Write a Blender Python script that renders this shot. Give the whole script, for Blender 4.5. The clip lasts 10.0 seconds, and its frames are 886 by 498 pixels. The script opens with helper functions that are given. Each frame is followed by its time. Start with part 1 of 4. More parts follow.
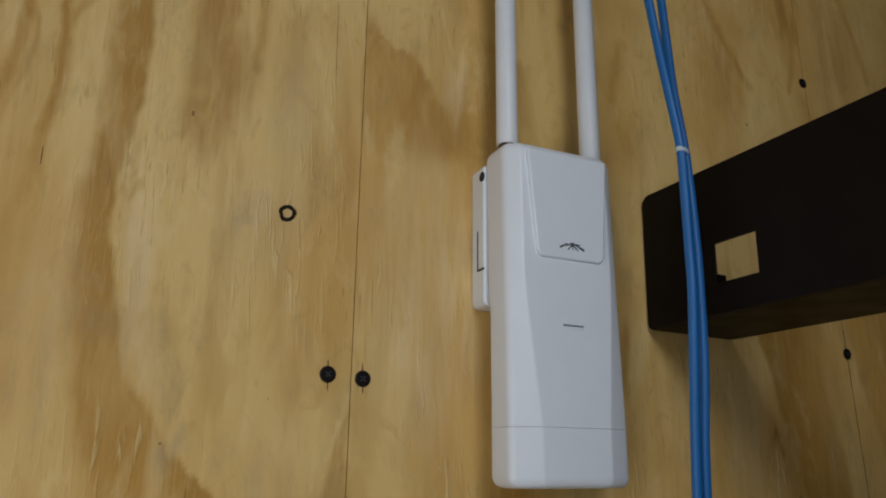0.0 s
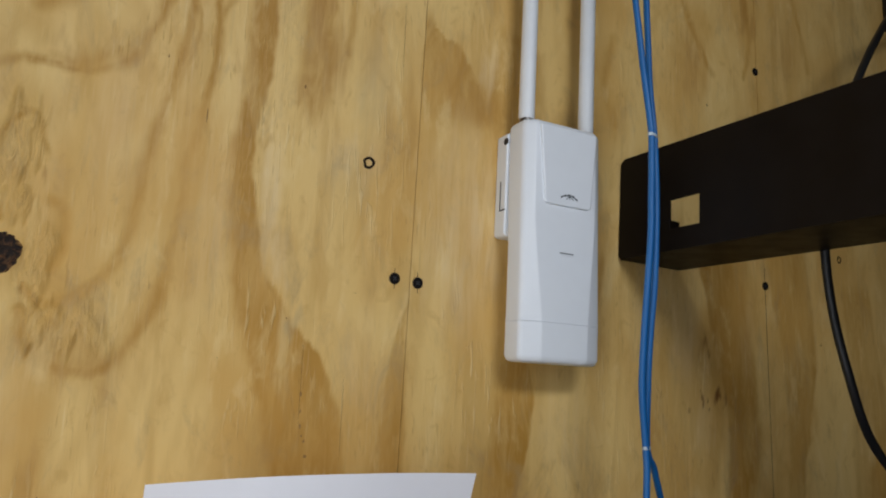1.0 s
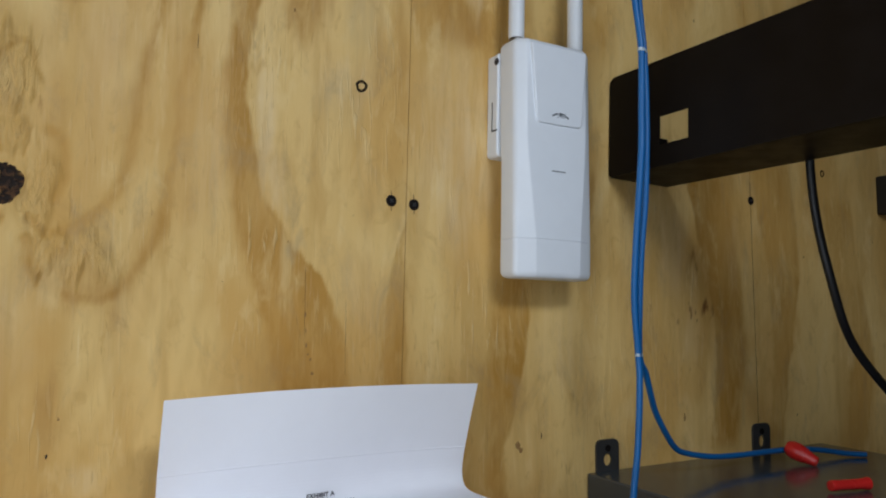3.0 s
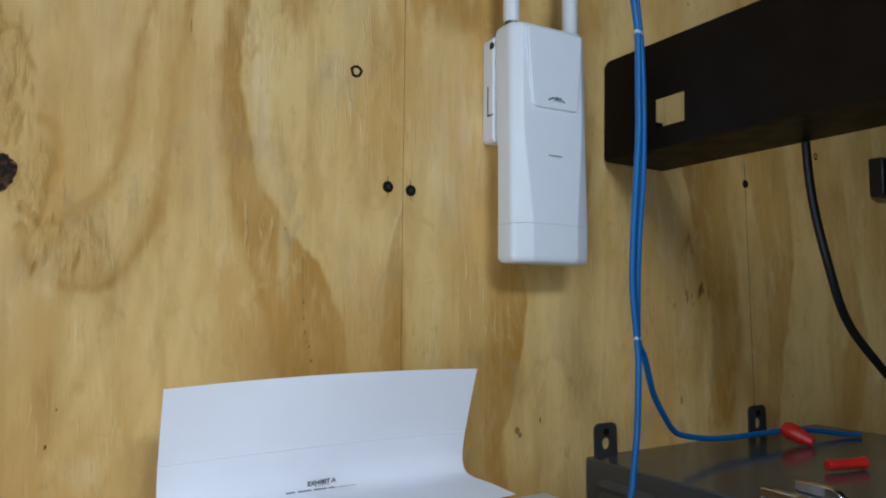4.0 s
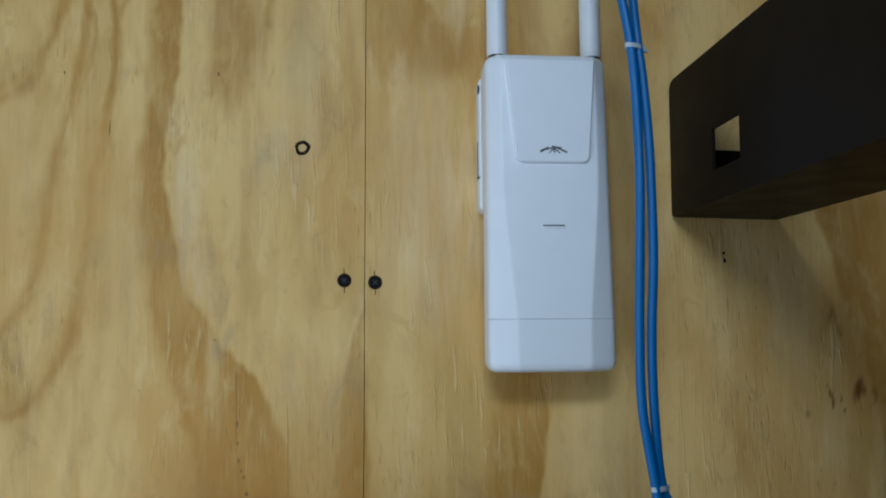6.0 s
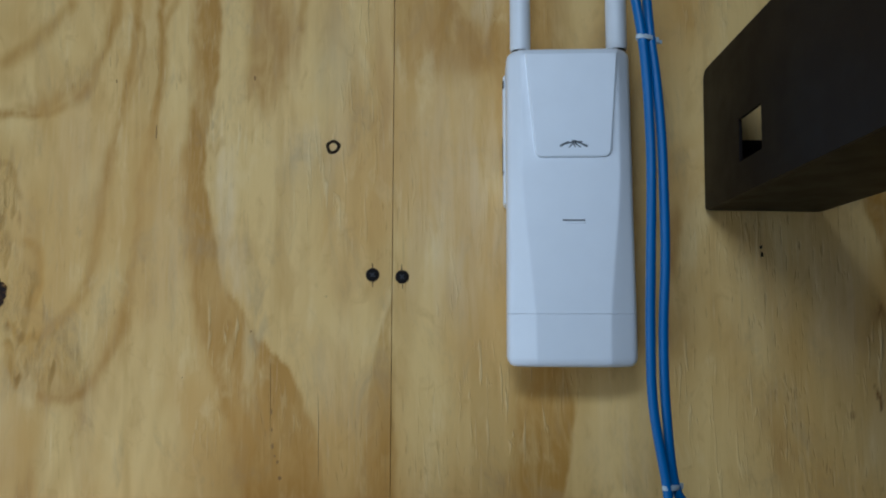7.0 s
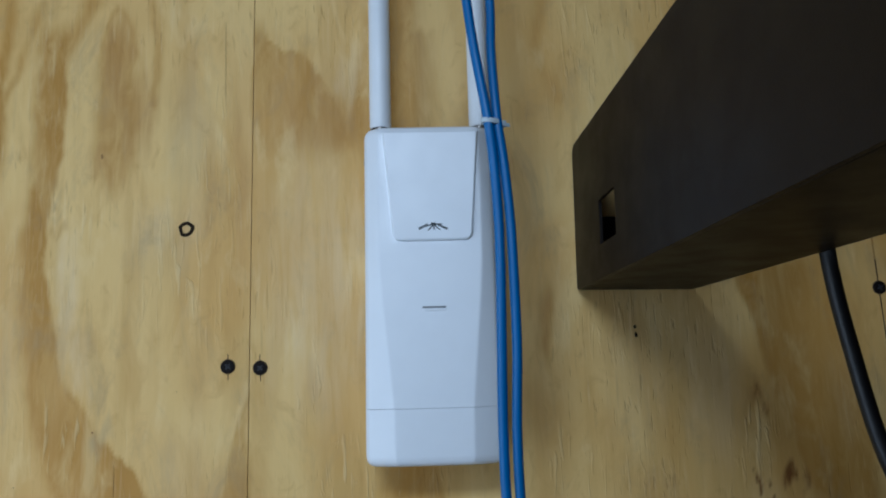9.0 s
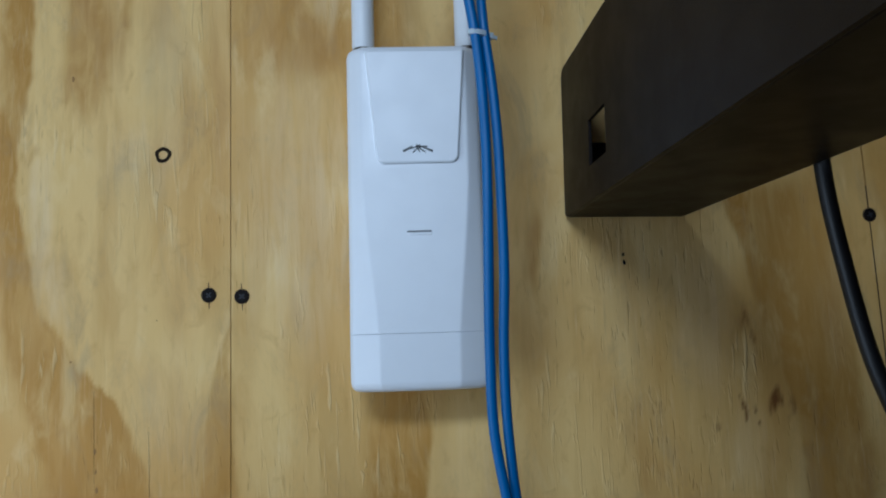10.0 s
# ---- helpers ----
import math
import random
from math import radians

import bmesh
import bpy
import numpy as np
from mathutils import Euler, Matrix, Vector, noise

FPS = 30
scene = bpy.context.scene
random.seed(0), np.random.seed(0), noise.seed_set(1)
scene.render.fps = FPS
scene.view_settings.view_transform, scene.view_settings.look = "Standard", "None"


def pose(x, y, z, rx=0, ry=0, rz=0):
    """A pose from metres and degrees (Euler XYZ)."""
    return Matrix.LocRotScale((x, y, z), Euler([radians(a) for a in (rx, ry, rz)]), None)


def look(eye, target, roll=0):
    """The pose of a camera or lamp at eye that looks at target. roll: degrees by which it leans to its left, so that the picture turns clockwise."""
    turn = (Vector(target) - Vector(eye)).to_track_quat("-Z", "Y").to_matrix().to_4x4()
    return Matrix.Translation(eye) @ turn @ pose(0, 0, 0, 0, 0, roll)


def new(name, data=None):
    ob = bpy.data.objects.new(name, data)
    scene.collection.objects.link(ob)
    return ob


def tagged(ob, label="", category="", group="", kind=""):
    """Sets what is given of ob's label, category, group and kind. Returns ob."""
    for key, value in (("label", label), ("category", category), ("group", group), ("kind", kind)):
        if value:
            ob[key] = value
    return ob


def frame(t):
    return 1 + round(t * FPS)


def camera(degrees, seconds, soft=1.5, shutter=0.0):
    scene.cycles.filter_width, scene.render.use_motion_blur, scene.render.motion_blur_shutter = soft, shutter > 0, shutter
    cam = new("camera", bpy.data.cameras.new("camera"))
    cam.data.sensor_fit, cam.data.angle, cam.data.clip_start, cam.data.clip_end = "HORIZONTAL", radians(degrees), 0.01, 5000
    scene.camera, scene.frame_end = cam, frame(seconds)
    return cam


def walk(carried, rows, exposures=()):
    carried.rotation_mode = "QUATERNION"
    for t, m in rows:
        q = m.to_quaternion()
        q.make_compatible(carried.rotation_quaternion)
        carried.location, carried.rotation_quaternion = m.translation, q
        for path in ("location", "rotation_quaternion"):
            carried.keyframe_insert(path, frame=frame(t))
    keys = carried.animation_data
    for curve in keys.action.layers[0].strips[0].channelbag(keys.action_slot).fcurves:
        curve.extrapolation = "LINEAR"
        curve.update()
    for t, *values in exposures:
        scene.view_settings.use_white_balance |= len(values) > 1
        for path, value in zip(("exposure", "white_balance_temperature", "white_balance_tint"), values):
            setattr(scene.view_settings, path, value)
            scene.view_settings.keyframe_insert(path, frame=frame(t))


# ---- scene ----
cam = camera(61.9, 10.0, soft=2.0)
PATH = [
    (0, (-0.247, -0.404, 1.517), (0.569, 1.342, 2.052), -0.4),
    (0.2, (-0.274, -0.417, 1.509), (0.647, 1.272, 2.055), -0.2),
    (0.5, (-0.313, -0.449, 1.498), (0.671, 1.228, 1.964), 0.3),
    (0.8, (-0.346, -0.504, 1.490), (0.593, 1.215, 1.897), 1.5),
    (1, (-0.364, -0.537, 1.486), (0.539, 1.215, 1.822), 2.2),
    (1.5, (-0.387, -0.564, 1.483), (0.448, 1.236, 1.738), 2.2),
    (2, (-0.384, -0.559, 1.477), (0.496, 1.224, 1.691), 1.4),
    (2.5, (-0.376, -0.547, 1.474), (0.557, 1.213, 1.655), 0.8),
    (4, (-0.381, -0.537, 1.469), (0.597, 1.203, 1.606), -0.5),
    (4.2, (-0.38, -0.534, 1.469), (0.602, 1.206, 1.594), -0.6),
    (4.5, (-0.379, -0.529, 1.469), (0.6, 1.21, 1.604), -0.8),
    (5, (-0.329, -0.491, 1.489), (0.632, 1.251, 1.69), -2.9),
    (5.2, (-0.286, -0.487, 1.492), (0.609, 1.284, 1.743), -2.7),
    (5.5, (-0.21, -0.486, 1.507), (0.407, 1.398, 1.771), -2.7),
    (5.7, (-0.16, -0.497, 1.527), (0.256, 1.443, 1.778), -2.2),
    (6.8, (-0.058, -0.5, 1.523), (-0.174, 1.492, 1.657), -1.3),
    (7, (-0.059, -0.507, 1.526), (-0.144, 1.481, 1.727), -1.0),
    (7.2, (-0.050, -0.505, 1.535), (-0.143, 1.478, 1.774), -0.8),
    (7.5, (-0.021, -0.498, 1.551), (-0.063, 1.487, 1.787), -1.0),
    (8, (-0.005, -0.487, 1.558), (0.023, 1.492, 1.846), -1.9),
    (8.5, (-0.007, -0.48, 1.557), (0.039, 1.494, 1.878), -2.6),
    (9, (-0.004, -0.483, 1.553), (0.06, 1.491, 1.871), -2.7),
    (9.5, (-0.002, -0.48, 1.545), (0.078, 1.499, 1.822), -2.8),
    (10, (-0.004, -0.47, 1.534), (0.092, 1.517, 1.74), -2.9),
]
EXPOSURES = [(0, -0.42, 6500, 10), (0.5, -0.1, 6500, 10), (1.0, 0.0, 6500, 10), (2.5, -0.03, 6180, 9), (4.0, -0.03, 5700, 6), (4.5, 0.0, 5350, 4), (5.0, 0.0, 5400, 3), (5.5, -0.05, 5430, 2), (7.0, -0.22, 5300, 4), (8.0, -0.1, 5280, 4), (9.0, 0.0, 5230, 4), (10, 0.0, 5230, 4)]
walk(cam, [(t, look(eye, target, roll)) for t, eye, target, roll in PATH], EXPOSURES)

# ---- light ----
world = bpy.data.worlds.new("sky")
scene.world = world
world.use_nodes = True
wn = world.node_tree
sky = wn.nodes.new("ShaderNodeTexSky")
sky.sky_type, sky.sun_disc, sky.sun_elevation, sky.sun_rotation = "NISHITA", False, radians(40), radians(120)
wn.links.new(sky.outputs[0], wn.nodes["Background"].inputs[0])
wn.nodes["Background"].inputs[1].default_value = 0.06


def daylight_lamp(name, eye, target, width, height, watts, colour):
    lamp = bpy.data.lights.new(name, "AREA")
    lamp.shape, lamp.size, lamp.size_y, lamp.energy, lamp.color = "RECTANGLE", width, height, watts, colour
    ob = new(name, lamp)
    ob.matrix_world = look(eye, target)
    return ob


# unseen sources: side window daylight, and an assumed high window behind the camera
daylight_lamp("side_window_daylight", (-0.585, -0.57, 1.42), (0.4, -0.53, 1.42), 0.68, 0.66, 3.2, (0.86, 0.90, 0.955))
daylight_lamp("assumed_rear_daylight", (-0.18, -0.955, 1.97), (-0.34, 0, 1.47), 0.36, 0.13, 4.0, (0.86, 0.90, 0.955))


# ---- materials ----
def material(name, colour, rough=0.5, metal=0.0):
    m = bpy.data.materials.new(name)
    m.use_nodes = True
    b = m.node_tree.nodes["Principled BSDF"]
    b.inputs["Base Color"].default_value = (*colour, 1)
    b.inputs["Roughness"].default_value = rough
    b.inputs["Metallic"].default_value = metal
    return m


class Graph:
    """Short hand for the nodes of one material."""

    def __init__(self, m):
        self.t = m.node_tree
        self.bsdf = self.t.nodes["Principled BSDF"]

    def node(self, kind, **values):
        n = self.t.nodes.new(kind)
        for key, value in values.items():
            n.inputs[key.replace("_", " ")].default_value = value
        return n

    def link(self, a, b):
        self.t.links.new(a, b)

    def coords(self, scale=(1, 1, 1)):
        c, m = self.t.nodes.new("ShaderNodeTexCoord"), self.t.nodes.new("ShaderNodeMapping")
        m.inputs["Scale"].default_value = scale
        self.link(c.outputs["Object"], m.inputs["Vector"])
        return m.outputs[0]

    def noise(self, scale, detail=3.0, rough=0.5, size=1.0, distort=0.0):
        n = self.node("ShaderNodeTexNoise", Scale=size, Detail=detail, Roughness=rough, Distortion=distort)
        self.link(self.coords(scale), n.inputs["Vector"])
        return n.outputs["Fac"]

    def ramp(self, fac, *stops):
        r = self.t.nodes.new("ShaderNodeMapRange")
        r.interpolation_type = "SMOOTHSTEP"
        for key, v in zip(("From Min", "From Max", "To Min", "To Max"), stops):
            r.inputs[key].default_value = v
        self.link(fac, r.inputs["Value"])
        return r.outputs[0]

    def maths(self, op, a, b):
        n = self.t.nodes.new("ShaderNodeMath")
        n.operation = op
        for k, v in ((0, a), (1, b)):
            if isinstance(v, (int, float)):
                n.inputs[k].default_value = v
            else:
                self.link(v, n.inputs[k])
        return n.outputs[0]

    def mix(self, fac, a, b, mode="MIX"):
        n = self.t.nodes.new("ShaderNodeMix")
        n.data_type, n.blend_type = "RGBA", mode
        for k, v in ((0, fac), (6, a), (7, b)):
            if isinstance(v, (int, float)):
                n.inputs[k].default_value = v
            elif isinstance(v, tuple):
                n.inputs[k].default_value = (*v, 1)
            else:
                self.link(v, n.inputs[k])
        return n.outputs[2]

    def bump(self, height, strength, distance):
        n = self.node("ShaderNodeBump", Strength=strength, Distance=distance)
        self.link(height, n.inputs["Height"])
        self.link(n.outputs[0], self.bsdf.inputs["Normal"])

    def attribute(self, name):
        n = self.t.nodes.new("ShaderNodeAttribute")
        n.attribute_name = name
        return n.outputs["Fac"]


def plywood(name, detailed):
    m = material(name, (0.626, 0.440, 0.190), 0.42)
    g = Graph(m)
    g.bsdf.inputs["Specular IOR Level"].default_value = 0.32
    fibre = g.noise((420, 420, 22), 3, 0.55, 1.0, 0.2)
    streak = g.noise((62, 62, 4.2), 4, 0.6, 1.0, 0.3)
    cloud = g.noise((9, 9, 4.5), 4, 0.55, 1.0, 0.4)
    bands = g.noise((26, 26, 2.4), 3, 0.5, 1.0, 0.6)
    tone = g.ramp(bands, 0.5, 0.62, 0, 0.3)
    if detailed:
        uneven = g.ramp(g.noise((95, 95, 26), 4, 0.65, 1.0, 0.8), 0.30, 0.62, 0.72, 1.12)
        tone = g.maths("MAXIMUM", tone, g.maths("MULTIPLY", g.attribute("grain"), uneven))
    tone = g.maths("MULTIPLY", tone, g.ramp(streak, 0.3, 0.6, 0.9, 1.2))
    patches = g.ramp(g.noise((11, 11, 8), 3, 0.55), 0.47, 0.64, 0, 1)
    mottle = g.noise((38, 38, 13), 4, 0.6, 1.0, 0.5)
    blotch = g.noise((70, 70, 45), 4, 0.6, 1.0, 0.8)
    colour = g.mix(tone, (0.772, 0.530, 0.195), (0.430, 0.222, 0.036))
    colour = g.mix(g.ramp(cloud, 0.40, 0.64, 0, 0.65), colour, (0.602, 0.330, 0.074))
    colour = g.mix(g.ramp(mottle, 0.50, 0.72, 0, 0.5), colour, (0.533, 0.305, 0.077))
    colour = g.mix(g.ramp(mottle, 0.46, 0.28, 0, 0.5), colour, (0.846, 0.629, 0.282))
    colour = g.mix(g.ramp(blotch, 0.56, 0.74, 0, 0.35), colour, (0.501, 0.285, 0.074))
    colour = g.mix(g.ramp(streak, 0.54, 0.80, 0, 0.14), colour, (0.439, 0.260, 0.079))
    local = g.maths("ADD", g.maths("MULTIPLY", patches, 0.8), 0.2)
    colour = g.mix(g.maths("MULTIPLY", g.ramp(fibre, 0.56, 0.78, 0, 0.34), local), colour, (0.355, 0.200, 0.061))
    colour = g.mix(g.maths("MULTIPLY", g.ramp(fibre, 0.44, 0.25, 0, 0.34), local), colour, (0.865, 0.699, 0.391))
    pores = g.noise((380, 380, 62), 2, 0.4, 1.0)
    colour = g.mix(g.maths("MULTIPLY", g.ramp(pores, 0.60, 0.74, 0, 0.36), patches), colour, (0.282, 0.150, 0.043))
    grime = g.ramp(g.noise((34, 34, 13), 5, 0.7, 1.0, 0.6), 0.50, 0.76, 0, 0.5)
    colour = g.mix(grime, colour, (0.386, 0.265, 0.122))
    ticks = g.noise((300, 300, 34), 2, 0.5, 1.0, 0.9)
    raised = g.ramp(g.noise((14, 14, 9), 3, 0.6), 0.50, 0.66, 0, 1)
    if detailed:
        raised = g.maths("MAXIMUM", g.maths("MULTIPLY", raised, 0.3), g.attribute("fuzz"))
    lifted = g.maths("MULTIPLY", g.ramp(ticks, 0.56, 0.68, 0, 1), raised)
    # lifted fibres are also painted paler for the glint on them
    colour = g.mix(g.maths("MULTIPLY", lifted, 0.45), colour, (0.865, 0.690, 0.357))
    height = g.maths("ADD", g.maths("MULTIPLY", fibre, 0.25), g.maths("MULTIPLY", streak, 0.25))
    height = g.maths("SUBTRACT", height, g.maths("MULTIPLY", g.maths("MULTIPLY", g.ramp(pores, 0.6, 0.72, 0, 1), patches), 1.2))
    height = g.maths("ADD", height, g.maths("MULTIPLY", lifted, 4.5))
    if detailed:
        torn = g.attribute("torn")
        ridges = g.noise((210, 210, 48), 3, 0.6, 1.0, 1.4)
        height = g.maths("ADD", height, g.maths("MULTIPLY", g.maths("MULTIPLY", ridges, torn), 20.0))
        # dark lines coloured into the torn grain deepen the shade of its ridges
        colour = g.mix(g.maths("MULTIPLY", torn, g.ramp(ridges, 0.46, 0.62, 0, 0.5)), colour, (0.439, 0.270, 0.096))
        ragged = g.ramp(g.noise((130, 130, 11), 4, 0.65, 1.0, 0.5), 0.34, 0.62, 0.25, 1.0)
        colour = g.mix(g.maths("MULTIPLY", g.attribute("stain"), g.maths("MULTIPLY", ragged, 0.85)), colour, (0.385, 0.190, 0.040))
        colour = g.mix(g.maths("MULTIPLY", g.attribute("pale"), g.maths("MULTIPLY", ragged, 0.6)), colour, (0.800, 0.620, 0.350))
        resin = g.maths("MULTIPLY", g.attribute("resin"), g.ramp(g.noise((260, 260, 70), 3, 0.6), 0.32, 0.58, 0.45, 1.0))
        colour = g.mix(g.maths("MINIMUM", resin, 1.0), colour, (0.190, 0.075, 0.016))
        grey = g.attribute("grey")
        colour = g.mix(g.maths("MULTIPLY", grey, g.ramp(g.noise((60, 60, 16), 4, 0.6), 0.35, 0.65, 0.15, 0.5)), colour, (0.420, 0.320, 0.170))
    g.bump(height, 0.32, 0.0012)
    g.link(colour, g.bsdf.inputs["Base Color"])
    g.link(g.ramp(streak, 0.3, 0.7, 0.50, 0.66), g.bsdf.inputs["Roughness"])
    return m


def speckled(name, colour, other, rough, scale, amount, bump=0.0, metal=0.0, rough2=None, shine=0.5):
    """Paint, plastic or rubber with fine grain and broad unevenness."""
    m = material(name, colour, rough, metal)
    g = Graph(m)
    g.bsdf.inputs["Specular IOR Level"].default_value = shine
    fine, broad = g.noise((scale,) * 3, 3, 0.6), g.noise((scale / 40,) * 3, 4, 0.6)
    c = g.mix(g.ramp(broad, 0.35, 0.7, 0, amount), colour, other)
    c = g.mix(g.ramp(fine, 0.55, 0.75, 0, amount * 0.6), c, other)
    g.link(c, g.bsdf.inputs["Base Color"])
    g.link(g.ramp(broad, 0.3, 0.7, rough, rough2 or rough * 1.25), g.bsdf.inputs["Roughness"])
    if bump:
        g.bump(fine, bump, 0.0004)
    return m


PLY = plywood("plywood", True)
PLY_PLAIN = plywood("plywood_plain", False)
KNOT = material("knot_bark", (0.05, 0.025, 0.01), 0.8)
kg = Graph(KNOT)
kn = kg.noise((170, 170, 170), 4, 0.65, 1.0, 1.2)
kv = kg.node("ShaderNodeTexVoronoi", Scale=1.0)
kv.feature = "DISTANCE_TO_EDGE"
kg.link(kg.coords((120, 120, 100)), kv.inputs["Vector"])
flake = kg.maths("MULTIPLY", kg.ramp(kv.outputs["Distance"], 0.06, 0.22, 0, 1), kg.ramp(kg.noise((95, 95, 95), 2, 0.5), 0.46, 0.58, 0, 1))
kc = kg.mix(kg.ramp(kn, 0.46, 0.68, 0, 1), (0.012, 0.005, 0.002), (0.13, 0.055, 0.018))
kg.link(kg.mix(flake, kc, (0.46, 0.25, 0.085)), kg.bsdf.inputs["Base Color"])
kg.bump(kg.maths("ADD", kn, flake), 1.0, 0.004)
PLASTIC = speckled("white_plastic", (0.81, 0.845, 0.89), (0.77, 0.80, 0.845), 0.36, 1800, 0.4, 0.12)
PLASTIC_ROD = speckled("antenna_plastic", (0.80, 0.825, 0.85), (0.70, 0.73, 0.77), 0.42, 1200, 0.4, 0.08)
LOGO_GREY = material("printed_grey", (0.09, 0.10, 0.11), 0.5)
SLOT_SHADE_GREY = speckled("slot_shade_grey", (0.17, 0.18, 0.19), (0.12, 0.13, 0.14), 0.3, 900, 0.5)
BLACK_STEEL = speckled("black_powder_coat", (0.0052, 0.0034, 0.0027), (0.0085, 0.0058, 0.0046), 0.4, 1500, 0.6, 0.2, 0.0, 0.5, 0.13)
BLACK_PLASTIC = speckled("black_plastic", (0.008, 0.008, 0.009), (0.016, 0.016, 0.016), 0.4, 900, 0.5, 0.1)
RUBBER = speckled("black_rubber", (0.007, 0.007, 0.008), (0.014, 0.014, 0.014), 0.4, 700, 0.5, 0.1, 0.0, None, 0.35)
BLUE = speckled("blue_cable_jacket", (0.006, 0.122, 0.365), (0.005, 0.097, 0.30), 0.42, 500, 0.5, 0.1)
TIE = speckled("nylon", (0.50, 0.58, 0.64), (0.42, 0.50, 0.57), 0.35, 500, 0.4)
CHARCOAL = speckled("charcoal_enamel", (0.052, 0.060, 0.066), (0.070, 0.075, 0.077), 0.12, 600, 0.5, 0.05, 0.0, 0.22)
TAB_STEEL = speckled("dark_steel", (0.035, 0.034, 0.033), (0.07, 0.065, 0.06), 0.4, 800, 0.5, 0.1)
CHROME = speckled("chrome", (0.72, 0.72, 0.72), (0.55, 0.55, 0.55), 0.14, 300, 0.3, 0.0, 1.0)
STEEL = speckled("connector_steel", (0.42, 0.41, 0.40), (0.25, 0.24, 0.23), 0.3, 900, 0.4, 0.0, 1.0)
CONNECTOR = speckled("connector_nickel", (0.20, 0.19, 0.18), (0.12, 0.11, 0.10), 0.35, 900, 0.4, 0.0, 1.0)
RED = speckled("red_vinyl", (0.62, 0.022, 0.018), (0.48, 0.015, 0.012), 0.24, 500, 0.5, 0.1)
PAPER = speckled("paper", (0.87, 0.865, 0.905), (0.84, 0.835, 0.875), 0.75, 1500, 0.4, 0.1)
INK = material("ink", (0.02, 0.02, 0.025), 0.6)
FADED_INK = material("faded_ink", (0.16, 0.16, 0.18), 0.7)
MARKER = speckled("marker_ink", (0.012, 0.009, 0.007), (0.05, 0.032, 0.016), 0.75, 900, 0.5, 0.0, 0.0, None, 0.1)
SCREW = speckled("black_screw", (0.009, 0.007, 0.006), (0.02, 0.016, 0.013), 0.5, 900, 0.6, 0.2, 0.0, None, 0.08)
PIT = speckled("dark_pit", (0.26, 0.135, 0.040), (0.40, 0.24, 0.09), 0.8, 700, 0.6)
CRACK = material("crack_shadow", (0.07, 0.04, 0.018), 0.9)
GREY_CASE = speckled("beige_case", (0.58, 0.56, 0.48), (0.50, 0.48, 0.40), 0.45, 900, 0.5, 0.1)
# dull grey for unseen walls and ceiling, dark to weaken their bounce light
UNSEEN_GREY = speckled("unseen_wall_grey", (0.15, 0.145, 0.14), (0.11, 0.105, 0.10), 0.7, 200, 0.6, 0.15)
CONCRETE = speckled("concrete", (0.20, 0.19, 0.18), (0.13, 0.125, 0.12), 0.85, 60, 0.8, 0.3)


# ---- mesh helpers ----
def part(name, bm, mat, parent=None, label="", smooth=True, bevel=0.0, segments=2, angle=30, sharp=40):
    """Links a bmesh as one mesh object, under a thing or part where one is given."""
    me = bpy.data.meshes.new(name)
    bmesh.ops.recalc_face_normals(bm, faces=bm.faces)
    bm.to_mesh(me)
    bm.free()
    me.materials.append(mat)
    if smooth:
        me.shade_smooth()
        me.set_sharp_from_angle(angle=radians(sharp))
    ob = new(name, me)
    if parent:
        ob.parent = parent
    if label:
        ob["label"] = label
    if bevel:
        mod = ob.modifiers.new("bevel", "BEVEL")
        mod.width, mod.segments, mod.limit_method, mod.angle_limit = bevel, segments, "ANGLE", radians(angle)
        mod.harden_normals = False
    return ob


def thing(name, m, label, category, group="", kind=""):
    ob = new(name)
    ob.matrix_world = m
    ob.empty_display_size = 0.02
    return tagged(ob, label, category, group, kind)


def box(x0, x1, y0, y1, z0, z1, bm=None):
    bm = bm or bmesh.new()
    m = Matrix.LocRotScale(((x0 + x1) / 2, (y0 + y1) / 2, (z0 + z1) / 2), None, (x1 - x0, y1 - y0, z1 - z0))
    bmesh.ops.create_cube(bm, size=1, matrix=m)
    return bm


def loft(rings, closed=True):
    """Skin over rings of equally many points, with both ends closed."""
    bm = bmesh.new()
    rows = [[bm.verts.new(p) for p in ring] for ring in rings]
    n = len(rows[0])
    for a, b in zip(rows, rows[1:]):
        for k in range(n if closed else n - 1):
            bm.faces.new((a[k], a[(k + 1) % n], b[(k + 1) % n], b[k]))
    if closed:
        bm.faces.new(rows[0][::-1])
        bm.faces.new(rows[-1])
    return bm


def turned(profile, sides=24, axis="z"):
    """A turned solid from (radius, height) pairs along z."""
    rings = [[(r * math.cos(2 * math.pi * k / sides), r * math.sin(2 * math.pi * k / sides), h) for k in range(sides)] for r, h in profile]
    return loft(rings)


def prism(outline, y0, y1):
    """An outline of (x, z) pairs drawn out from y0 to y1."""
    return loft([[(x, y0, z) for x, z in outline], [(x, y1, z) for x, z in outline]])


def rounded(x0, x1, z0, z1, r, steps=5):
    pts = []
    for cx, cz, a0 in ((x1 - r, z0 + r, -90), (x1 - r, z1 - r, 0), (x0 + r, z1 - r, 90), (x0 + r, z0 + r, 180)):
        pts += [(cx + r * math.cos(radians(a0 + 90 * k / steps)), cz + r * math.sin(radians(a0 + 90 * k / steps))) for k in range(steps + 1)]
    return pts


